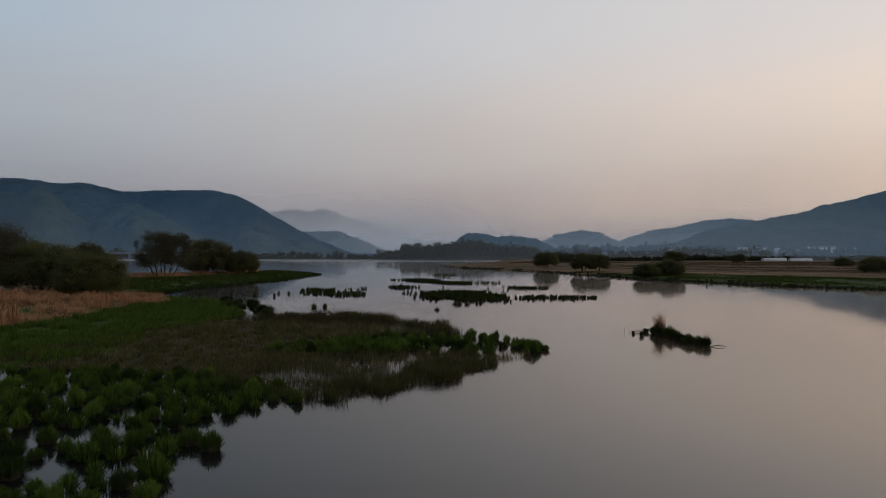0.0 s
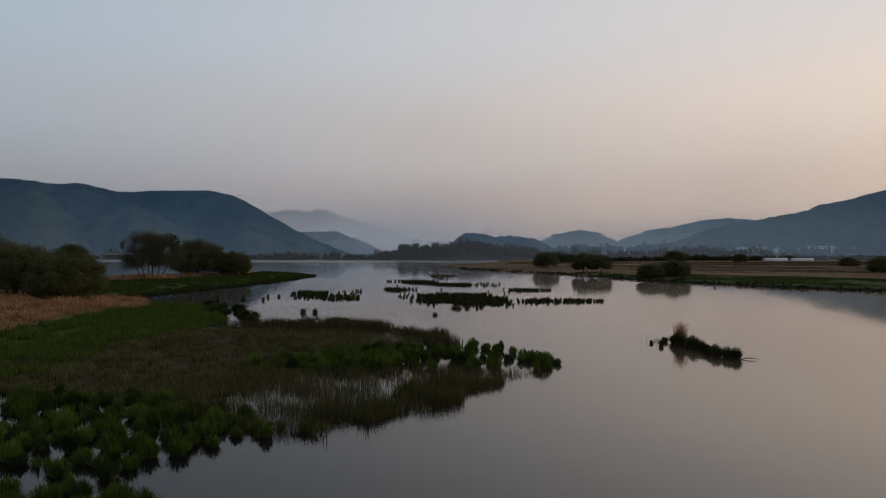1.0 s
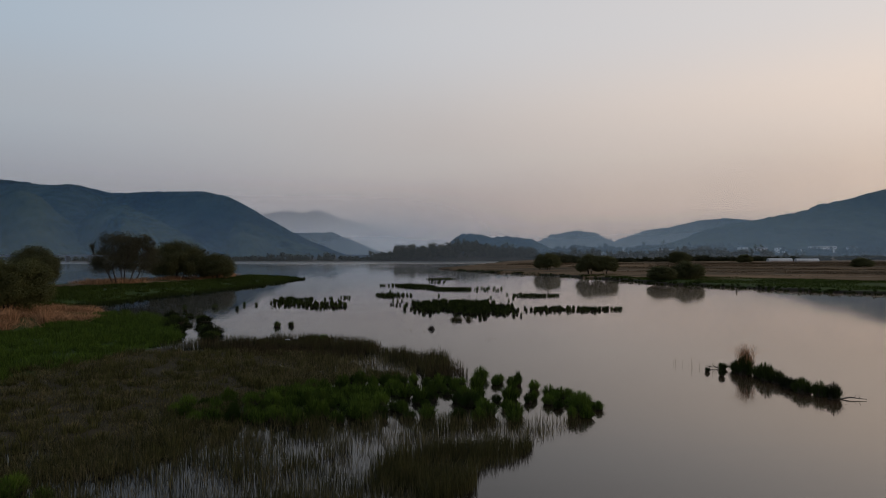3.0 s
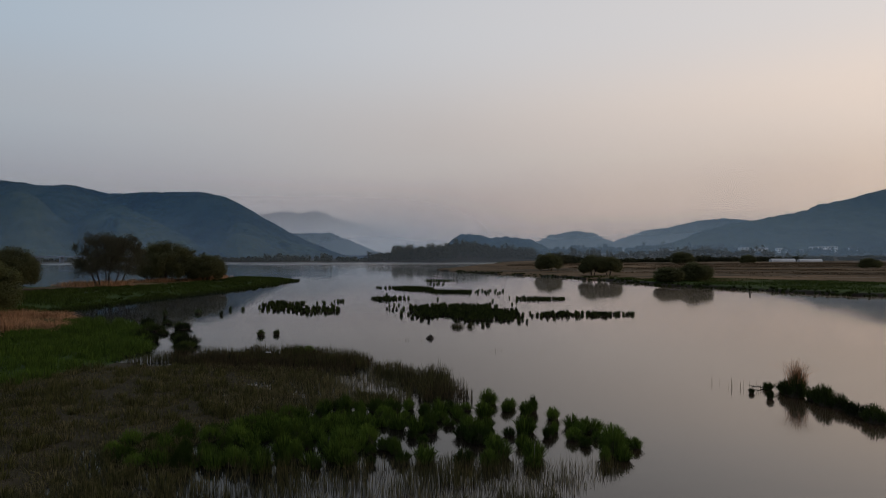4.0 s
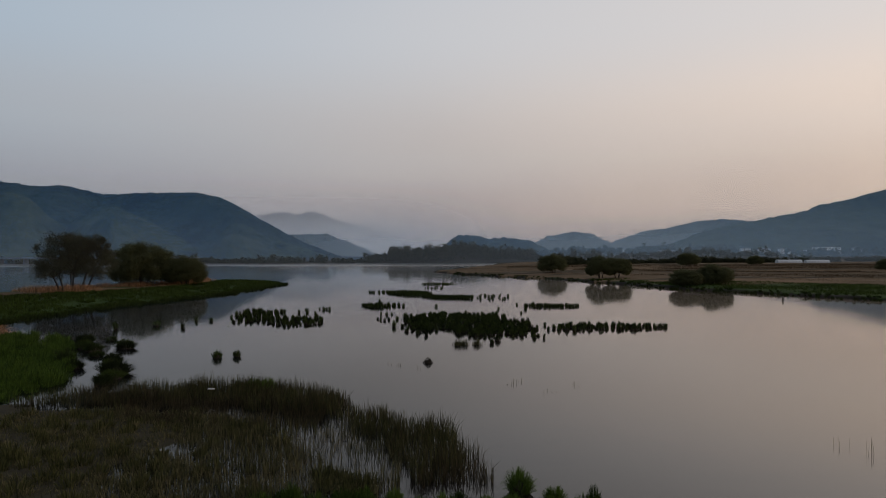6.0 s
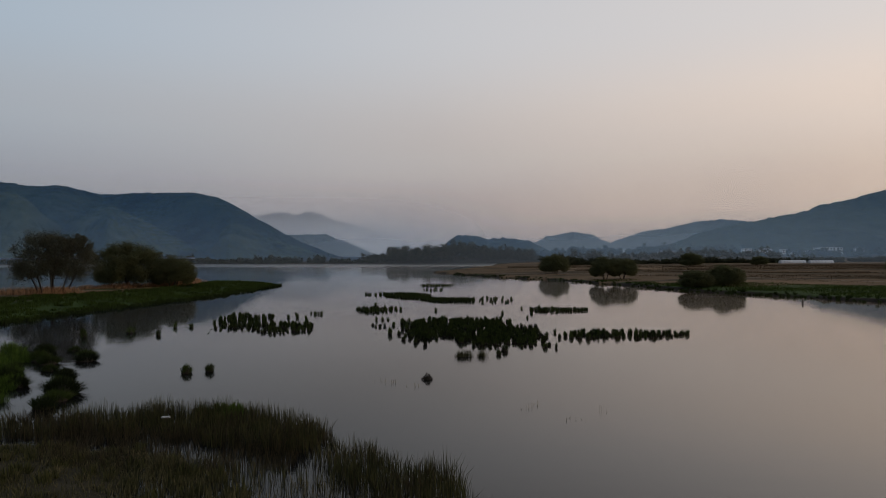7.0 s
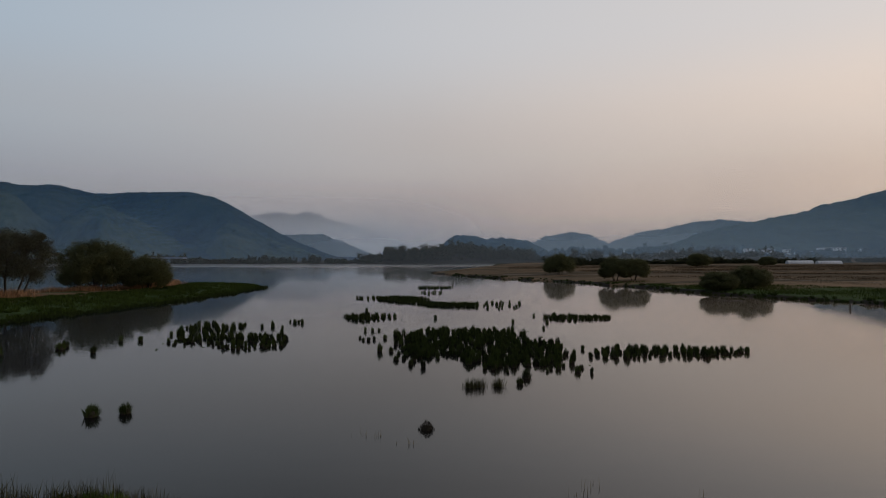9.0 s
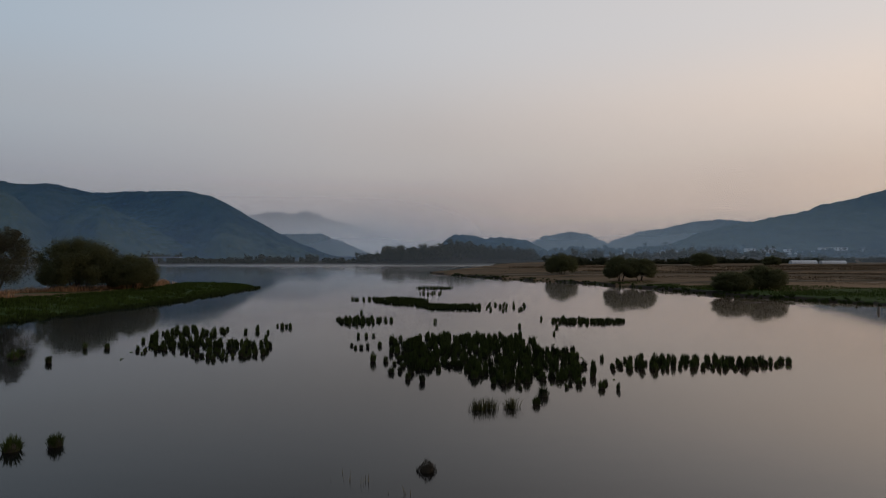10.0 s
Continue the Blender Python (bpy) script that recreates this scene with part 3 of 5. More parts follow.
# ---------------------------------------------------------------- tussocks
def tussock_mesh(name, seed, radius, height, count, width=0.015, arch=False):
    """Blades of one tussock; arching ones rise together, then fan out and hang over at the tips."""
    rng = np.random.default_rng(seed)
    a, q = rng.uniform(0, 2 * np.pi, count), np.sqrt(rng.uniform(0, 1, count))
    a += 0.35 * np.sin(3 * a + seed)                      # gathers the blades into a few shocks
    out = np.stack([np.cos(a), np.sin(a)], 1)
    foot, reach = radius * 0.55 * q, radius * q ** 0.8 * rng.uniform(0.65, 1.15, count)
    h = height * np.sqrt(1 - 0.78 * q ** 2) * rng.uniform(0.6, 1.15, count)
    face = rng.uniform(0, np.pi, count)
    side = np.stack([np.cos(face), np.sin(face)], 1) * (width * rng.uniform(0.7, 1.3, count) / 2)[:, None]
    if arch:
        foot, reach = radius * 0.5 * q, radius * 1.08 * q ** 0.8 * rng.uniform(0.6, 1.25, count)
        h = height * (1.0 - 0.48 * q ** 2) * rng.uniform(0.55, 1.15, count)
        shape = ((-1, 0, 0), (1, 0, 0), (-0.95, 0.52, 0.34), (0.95, 0.52, 0.34), (-0.7, 0.88, 0.72), (0.7, 0.88, 0.72), (0, 1, 1.05))
    else:
        shape = ((-1, 0, 0), (1, 0, 0), (-1, 0.68, 0.5), (1, 0.68, 0.5), (0, 1, 1))
    n = len(shape)
    v = np.zeros((count, n, 3))
    for i, (s, up, off) in enumerate(shape):
        v[:, i, :2] = out * (foot + (reach - foot) * off)[:, None] + side * s
        v[:, i, 2] = h * up - 0.06
    if arch:
        v[:, n - 1, 2] -= h * 0.42 * q * rng.uniform(0.2, 1.0, count)
    base = (np.arange(count) * n)[:, None]
    f = (base + np.array([0, 1, 3, 2])).tolist() + (base + np.array([n - 3, n - 2, n - 1])).tolist()
    if arch:
        f += (base + np.array([2, 3, 5, 4])).tolist()
    return v.reshape(-1, 3), f


def mound_mesh(seed, radius, height):
    rng = np.random.default_rng(seed)
    bm = bmesh.new()
    bmesh.ops.create_icosphere(bm, subdivisions=2, radius=1.0)
    for p in bm.verts:
        k = 1 + rng.uniform(-0.14, 0.14)
        p.co = Vector((p.co.x * radius * k, p.co.y * radius * k, max(-0.4, p.co.z) * height * k))
    return bm


def tussock(name, seed, radius, height, count, label, group, mat=None, width=0.015, arch=False):
    v, f = tussock_mesh(name, seed, radius, height, count, width, arch)
    ob = tagged(new(name, mesh_of(name, v, f, [mat or SEDGE])), label, "grass tussock", group)
    part("root_mound", mound_mesh(seed, radius * 0.6, height * 0.45), ROOT, ob, "dark peaty root mound")
    return ob


SMALL = [tussock("lake_tussock", 100 + k, 0.25 + 0.04 * (k % 3), 0.56 + 0.08 * (k % 4), 300, "small upright dark green sedge tussock standing in shallow water",
                 "tussocks in the lake", LAKE_SEDGE) for k in range(6)]
LARGE = [tussock("marsh_tussock", 200 + k, 0.50 + 0.09 * (k % 3), 0.74 + 0.11 * (k % 4), 850, "full dark green sedge tussock at the flooded marsh edge",
                 "tussocks of the marsh", None, 0.018, True) for k in range(6)]
# islet blades take the darker copy, so their backlight sits in the colour
ISLET = [tussock("islet_tussock", 230 + k, 0.56 + 0.08 * (k % 2), 0.80 + 0.12 * (k % 3), 850, "sedge tussock of the small islet, its backlit darkness put into the colour", "tussocks of the islet", LAKE_SEDGE, 0.018, True)
         for k in range(3)]
COVE_CLUMPS = [tussock("cove_tussock", 240 + k, 0.58 + 0.08 * (k % 2), 0.78 + 0.10 * (k % 3), 850, "broad dark green sedge clump standing in the cove", "tussocks of the cove", LAKE_SEDGE, 0.018, True)
               for k in range(3)]
used = set()


def set_tussock(kinds, x, y, rng, size=(0.75, 1.2), z=0.0):
    k = int(rng.integers(len(kinds)))
    s = rng.uniform(*size)
    m = pose(x, y, z, rng.normal(0, 5), rng.normal(0, 5), rng.uniform(0, 360))
    ob = kinds[k]
    if ob in used:
        ob = copy_thing(ob, m)
    else:
        used.add(ob)
        ob.matrix_basis = m
    ob.scale = (s * rng.uniform(0.85, 1.15), s * rng.uniform(0.85, 1.15), s * rng.uniform(0.85, 1.25))
    return ob


def tussock_mass(name, places, radius, height, count, label, rng, mat=None, ground=False, width=0.024, category="grass tussocks", arch=False):
    """Many tussocks that nobody could count, as one mass."""
    vs, fs, at = [], [], 0
    forms = [tussock_mesh(name, 300 + k, radius, height, count, width, arch) for k in range(5)]
    places = np.asarray(places)
    level = ground_height(places[:, 0], places[:, 1]).clip(0) if ground else np.zeros(len(places))
    for (x, y), z in zip(places, level):
        v, f = forms[int(rng.integers(5))]
        s, a = rng.uniform(0.7, 1.25), rng.uniform(0, 2 * np.pi)
        w = np.stack([(v[:, 0] * np.cos(a) - v[:, 1] * np.sin(a)) * s + x, (v[:, 0] * np.sin(a) + v[:, 1] * np.cos(a)) * s + y, v[:, 2] * s + z], 1)
        vs.append(w)
        fs += [[q + at for q in face] for face in f]
        at += len(w)
    return tagged(new(name, mesh_of(name, np.concatenate(vs), fs, [mat or SEDGE_FAR])), label, category, kind="stuff")


rng = np.random.default_rng(7)
ISLANDS = [   # outline, spacing, most
    ([(-3.9, 125.5), (-0.9, 128.6), (0.6, 129.6), (3.3, 128.2), (8.3, 129.2), (9.5, 125.9), (9.2, 120), (11.3, 118.2), (11.6, 112.5), (11.3, 108.9), (9.4, 104.2), (7.5, 104.2), (6.7, 105.8), (4.1, 103.9), (2.9, 105), (0.6, 109.3), (-1.6, 107.8), (-2.6, 108), (-3.3, 112), (-3.9, 117)], 0.47, 300),
    ([(12.9, 109.6), (13.4, 112.9), (16.3, 114.2), (21, 113.4), (27, 112.5), (26.5, 111.2), (22.2, 109), (17, 109.4), (14.8, 108.7)], 0.55, 95),
    ([(-26.2, 120.2), (-25.7, 124.2), (-19.1, 125.2), (-15.6, 124.8), (-14.0, 119.2), (-14.3, 116.0), (-16.5, 115.0), (-18.7, 114.7), (-20.4, 117.0), (-23.1, 119.6), (-24.6, 117.2)], 0.72, 95),
]
FAR_ISLANDS = [
    ([(-12.2, 144.9), (-9.9, 147.4), (-8.4, 146.3), (-5.0, 144.4), (-5.2, 142.9), (-7.0, 140.9), (-9.8, 138.2)], 0.75, 40),
    ([(14.3, 142.0), (15.5, 144.2), (23.6, 142.8), (22.1, 139.6), (16.5, 139.2)], 0.6, 64),
    ([(-11.0, 183.5), (-6.8, 184.5), (-2.4, 181.5), (-0.5, 174.9), (-2.3, 168), (-4.6, 168), (-9.8, 175.3)], 0.55, 170),
    ([(-14.8, 182.5), (-11.2, 182.8), (-11, 178.8), (-14.2, 179.4)], 0.9, 16),
    ([(-3, 168.4), (1.3, 167.3), (7.4, 165.8), (7.0, 158.6), (4.5, 160.2), (-0.3, 161.0)], 0.55, 150),
    ([(7.6, 159.2), (9.2, 169), (15.9, 172), (13.1, 156.9), (9.5, 156.4)], 1.7, 17),
    ([(-3.8, 222), (5.4, 222.2), (3.4, 217.0), (-2.6, 216.8)], 0.8, 55),
    ([(-3.0, 200), (2.2, 201), (1.8, 195.5), (-1.2, 195)], 1.2, 14),
    ([(-28.6, 131.2), (-28.2, 136.2), (-26.8, 136.0), (-24.4, 133.2), (-22.6, 135.4), (-22.2, 131.5), (-23.2, 126), (-26.4, 124.6), (-27.9, 125.4)], 0.95, 46),
]
# single tussocks that stand off from the rest
LONERS = [(-5.0, 113.5, 1.15), (-5.1, 121.8, 1.1), (-4.2, 124.3, 1.0), (-7.7, 128.2, 0.8), (-6.9, 128.1, 0.8), (-6.2, 128.6, 0.8), (-7.6, 121.9, 0.7),
          (-7.1, 120.4, 0.8), (-6.6, 120.4, 0.75), (-6.1, 121.1, 0.9), (-4.0, 113.2, 0.9), (-3.3, 108.7, 0.85), (-2.1, 106.4, 0.95), (-1.1, 105.5, 1.0),
          (9.9, 103.0, 0.9), (10.8, 102.7, 0.75), (10.5, 104.4, 0.7), (7.8, 103.3, 0.65), (4.9, 102.9, 0.6), (12.4, 109.3, 0.75), (12.6, 110.4, 0.7)]
FAR_LONERS = [(12.8, 113.7), (13.5, 144.6), (9.6, 136.5), (12.2, 129.7), (0.1, 141.7), (13.7, 135.8), (-17.2, 137.0), (-18.0, 138.1), (-16.3, 136.9),
              (-18.9, 132.8), (-20.0, 137.2), (-20.0, 132.3), (-17.5, 131.7), (-16.6, 127.2), (-10.0, 153.5), (-16.8, 137.3)]
far_ones = []
for outline, gap, most in ISLANDS:
    places = sorted(spaced(outline, gap, rng, most), key=lambda p: p[1])
    for x, y in places[:most * 3 // 5]:
        set_tussock(SMALL, x, y, rng, (0.5, 1.08))
    far_ones += places[most * 3 // 5:]
for outline, gap, most in FAR_ISLANDS:
    far_ones += spaced(outline, gap, rng, most)
far_ones += FAR_LONERS + spaced(ISLANDS[0][0], 0.42, np.random.default_rng(31), 230, 1.0)
for x, y, s in LONERS:
    set_tussock(SMALL, x, y, rng, (s * 0.9, s * 1.1))
tussock_mass("lake_sprouts", np.concatenate([scatter(ISLANDS[k][0], n, rng, -2.5) for k, n in ((0, 60), (2, 25), (1, 20))]), 0.16, 0.14, 30,
             "tiny sprouting sedge tips just above the water", rng)
tussock_mass("lake_sedge", far_ones, 0.27, 0.64, 110, "rows of small dark sedge tussocks out in the lake", rng, LAKE_SEDGE_FAR)
for x, y, s in [(5.2, 99.0, 0.8), (5.9, 101.0, 1.0), (-34.1, 117.3, 1.2), (-29.7, 113.6, 0.9), (-28.9, 121.0, 0.9),
                (-18.3, 91.3, 1.35), (-16.8, 91.9, 1.1), (-36.8, 112.3, 1.3), (-30.8, 120.9, 0.8), (-33.6, 115.6, 1.2)]:
    ob = set_tussock(SMALL, x, y, rng, (s * 0.95, s * 1.05))
    ob.scale = (ob.scale[0] * 1.35, ob.scale[1] * 1.35, ob.scale[2] * 0.95)

# the marsh edge: a dense green belt with gaps of water towards its tip, and a broken fringe nearer the shore
spare = []
for outline, gap, most, least, size in ((BELT, 0.86, 240, -0.34, (0.5, 1.05)), (FRINGE, 1.02, 260, -0.45, (0.6, 1.15))):
    for x, y in spaced(outline, gap, rng, most):
        if rough_noise(np.array([x]), np.array([y]), 2.6, 23)[0] > least:
            if rng.uniform() < 0.62:
                set_tussock(LARGE, x, y, rng, size)
            else:
                spare.append((x, y))
tussock_mass("marsh_sedge", spare, 0.52, 0.78, 420, "dark green sedge tussocks crowded between their neighbours", rng, None, False, 0.022, arch=True)
tussock_mass("sedge_belt", scatter(BELT[:3] + [(-2, 57), (-4, 50.5)] + BELT[9:], 120, rng, 0.3, 0.1, 2.2), 0.45, 0.55, 130, "dense dark green sedge filling the flooded marsh", rng)
tussock_mass("sedge_fringe", np.concatenate([scatter(FRINGE, 60, rng, 0.6, 0.2, 2.0), scatter(FRINGE[:4] + [(-10, 32), (-28, 36)], 120, rng, 0.3, 0.0, 2.0)]), 0.5, 0.55, 130, "dark green young sedge between the larger tussocks", rng)
tussock_mass("sedge_cove", scatter(COVE, 300, rng, 0.0, -0.05, 2.5), 0.75, 0.85, 110, "green sedge crowding the head of the cove", rng, arch=True)
for x, y, s in ((-22.6, 82.6, 1.7), (-23.3, 84.4, 1.9), (-24.4, 86.0, 1.6), (-25.4, 88.6, 1.5), (-22.2, 80.6, 1.4), (-28.6, 97.2, 1.8), (-29.6, 99.2, 1.6), (-30.6, 95.4, 1.7), (-32.2, 97.0, 1.8),
                (-33.6, 99.8, 1.7), (-26.6, 90.6, 1.1), (-28.8, 92.6, 1.4), (-30.8, 91.4, 1.6), (-34.6, 102.0, 1.6), (-32.4, 102.6, 1.1), (-27.4, 86.8, 1.6), (-29.2, 88.6, 1.7)):
    ob = set_tussock(COVE_CLUMPS, x, y, rng, (s * 0.92, s * 1.05), -0.05)
    ob.scale[2] *= 0.68

# ---------------------------------------------------------------- reeds and grass of the marsh
def thinned(places, share=0.22):
    """Leaves only a few stems where the marsh holds open water."""
    wet = inside(POOL, places[:, 0], places[:, 1]) - 1.0 + 3.0 * rough_noise(places[:, 0], places[:, 1], 1.4, 29)
    return places[(wet < 0) | (np.random.default_rng(50).uniform(0, 1, len(places)) < share)]


grass("dead_reed_rim", scatter(REED_RIM, 7400, rng, 0, -0.15, 1.4), -0.05, (0.3, 1.1), 0.024, 0.45, DEAD_REED, "dead brown reeds mixed into the marsh rim", "reeds", 24)
grass("reed_rim", scatter(REED_RIM, 7600, rng, 0, -0.35, 1.3), -0.05, (0.45, 1.25), 0.024, 0.2, REED, "dense thin olive reed stems along the marsh rim", "reeds", 11)
grass("reed_front", scatter(REED_FRONT, 15000, rng, 0, -0.02, 1.1), -0.05, (0.3, 0.85), 0.016, 0.2, REED, "sparse thin reed stems standing in shallow water", "reeds", 12)
grass("dead_reed_front", scatter(REED_FRONT, 10000, rng, 0, 0.0, 1.2, 8), -0.05, (0.2, 0.75), 0.016, 0.35, STUBBLE, "sparse dead brown stems standing in shallow water", "reeds", 22)
grass("reed_edge", scatter(REED_EDGE, 9500, rng, 0, -0.15, 1.5), -0.05, (0.35, 0.95), 0.018, 0.25, REED, "denser dull reeds at the outer edge of the marsh", "reeds", 23)
grass("marsh_stubble", thinned(scatter(BROWN, 62000, rng, 0, -0.4, 2.0)), -0.02, (0.12, 0.5), 0.026, 0.7, STUBBLE, "brown dead stems over wet dark mud", "reeds", 13)
grass("marsh_shoots", thinned(scatter(BROWN, 24000, rng, 0, 0.0, 4.0)), -0.02, (0.25, 0.6), 0.022, 0.25, OLIVE_REED, "olive young shoots among dead stems", "reeds", 14)
grass("meadow_grass", scatter(GREEN, 55000, rng, 0, -0.05, 2.5), 0.0, (0.2, 0.65), 0.024, 0.5, GRASS, "fresh green wet meadow grass", "grass", 15)

SPIT_GREEN = [(-55, 118), (-54.5, 130), (-52.5, 144), (-49.5, 157), (-46.5, 170), (-45, 184), (-44, 205), (-43, 224), (-52, 243), (-62, 238), (-59, 205), (-62, 186), (-70, 166), (-80, 152), (-75, 130), (-60, 112)]
p = scatter(SPIT_GREEN, 60000, rng, -0.3, -0.25, 3.0)
grass("spit_grass", p, ground_height(p[:, 0], p[:, 1]).clip(-0.05, 2), (0.2, 0.6), 0.05, 0.4, SPIT_GRASS, "lush green grass on the low spit", "grass", 16)
edge = np.array(SPIT_GREEN[:8], float)
u = rng.uniform(0, 7, 330)
rim = np.stack([np.interp(u, np.arange(8), edge[:, k]) for k in range(2)], 1) + np.stack([rng.normal(0.2, 0.9, 330), rng.normal(0, 1, 330)], 1)
tussock_mass("spit_rim_sedge", rim, 0.55, 0.6, 90, "dark clumps of sedge along the edge of the spit", rng, LAKE_SEDGE_FAR, True, 0.05)
DRY_NEAR = [(-44.5, 63), (-43, 72), (-44, 86), (-41, 96), (-46, 110), (-56, 112), (-70, 112), (-66, 85), (-58, 62)]
DRY_SPIT = [(-76, 164), (-68, 167), (-61, 184), (-58.5, 200), (-63, 226), (-68, 233), (-78, 216), (-84, 192), (-92, 179), (-84, 168)]
p = scatter(DRY_NEAR, 30000, rng, 0, -0.2, 3.0)
grass("dry_reed_bed", p, ground_height(p[:, 0], p[:, 1]), (0.2, 0.7), 0.034, 2.0, STRAW, "russet dry reeds flattened beside the bushes", "reeds", 17)
tussock_mass("dry_reed_clumps", scatter(DRY_NEAR, 120, rng, 0.3, 0.1, 4.0), 1.9, 0.95, 330, "matted russet clumps of dead reed", rng, STRAW, True, 0.03, "reeds", True)
tussock_mass("dry_reed_plumes", scatter(DRY_NEAR, 16, rng, 0.5), 0.9, 2.1, 260, "taller fans of russet dead reed", rng, STRAW, True, 0.026, "reeds", True)
tussock_mass("straw_clumps", thinned(scatter(BROWN, 330, rng, 0, 0.0, 2.2, 9), 0.4), 0.5, 0.35, 40, "pale brown clumps of flattened dead reed", rng, STUBBLE, True, 0.034, "reeds")
tussock_mass("marsh_clumps", thinned(scatter(BROWN, 520, rng, 0, 0.0, 3.0), 0.4), 0.55, 0.55, 60, "olive clumps of young reed over dark mud", rng, OLIVE_REED, True, 0.03, "reeds")
grass("pool_stems", scatter(POOL, 3800, rng, -1.2, -0.25, 1.1), -0.05, (0.2, 0.8), 0.02, 0.3, STUBBLE, "thin dead stems standing in a marsh pool", "reeds", 26)
grass("pool_reeds", scatter(POOL_NORTH, 5200, rng, -0.8, -0.2, 1.0, 12), -0.05, (0.3, 0.9), 0.02, 0.3, DEAD_REED, "dark dead stems standing in shallow marsh water", "reeds", 28)
grass("pool_reeds", scatter(POOL, 2400, rng, -1.0, -0.05, 1.6, 6), -0.05, (0.3, 0.9), 0.02, 0.25, REED, "olive reed stems standing in a marsh pool", "reeds", 27)
grass("fallen_stems", scatter(BROWN, 8000, rng, 0, 0.1, 2.5), 0.06, (0.04, 0.13), 0.03, 6.0, STUBBLE, "flattened dead stems lying on mud", "reeds", 21)
for x, y, s in ((8.3, 52.5, 0.8), (7.7, 53.7, 0.95), (7.0, 55.0, 1.0), (5.7, 57.4, 0.75), (4.9, 58.8, 0.7), (3.8, 59.8, 0.75), (2.7, 60.8, 0.85), (7.2, 51.6, 1.0),
                (-9.3, 26.0, 0.8), (-11.6, 78.4, 1.1), (-10.7, 78.0, 0.9), (-12.6, 78.6, 0.8)):
    set_tussock(LARGE, x, y, rng, (s, s + 0.1))
tussock_mass("meadow_clumps", scatter(GREEN, 1000, rng, 0, -0.1, 2.4), 0.75, 0.7, 90, "rank dark green clumps in the wet meadow", rng, SEDGE_FAR, True, 0.026, "grass")
tussock_mass("spit_clumps", scatter(SPIT_GREEN, 520, rng, -0.4, 0.0, 4.0), 0.7, 0.6, 60, "rank green clumps along the spit", rng, SPIT_GRASS, True, 0.07, "grass")
p = scatter(DRY_SPIT, 11000, rng, 0, 0.3, 8.0)
grass("dry_reed_bed", p, ground_height(p[:, 0], p[:, 1]), (0.5, 1.6), 0.07, 0.5, STRAW, "russet dry reeds under the willows", "reeds", 18)


tussock_mass("dry_reed_tufts", [(-64.5, 221), (-63.4, 216), (-66, 225), (-62.5, 208), (-61.5, 204), (-67, 205), (-64.8, 212)], 1.7, 1.9, 300, "tall pale tufts of dry reed beside the willows", rng, STRAW, True, 0.06, "reeds", True)


# ---------------------------------------------------------------- trees
def tube(bm, a, b, ra, rb, sides=6):
    a, b = Vector(a), Vector(b)
    q = (b - a).to_track_quat("Z", "Y")
    rings = []
    for c, r in ((a, ra), (b, rb)):
        rings.append([bm.verts.new(c + q @ Vector((r * math.cos(2 * math.pi * k / sides), r * math.sin(2 * math.pi * k / sides), 0))) for k in range(sides)])
    for k in range(sides):
        bm.faces.new((rings[0][k], rings[0][(k + 1) % sides], rings[1][(k + 1) % sides], rings[1][k]))


def grow(bm, start, way, length, radius, depth, rnd, tips, spread):
    at, d = Vector(start), Vector(way).normalized()
    steps = 3
    for k in range(steps):
        nxt = at + d * (length / steps)
        tube(bm, at, nxt, radius * (1 - 0.22 * k), radius * (1 - 0.22 * (k + 1)), 6 if radius > 0.08 else 4)
        at = nxt
        d = (d + Vector((rnd.uniform(-1, 1), rnd.uniform(-1, 1), rnd.uniform(-0.3, 0.6))) * 0.22).normalized()
        if depth <= 1:
            tips.append(at.copy())
    if depth == 0:
        return
    for _ in range(3 if depth > 1 else 4):
        turn = Vector((rnd.uniform(-1, 1), rnd.uniform(-1, 1), rnd.uniform(-0.25, 0.75)))
        grow(bm, at, d * 0.55 + turn * spread, length * rnd.uniform(0.55, 0.8), radius * 0.55, depth - 1, rnd, tips, spread)


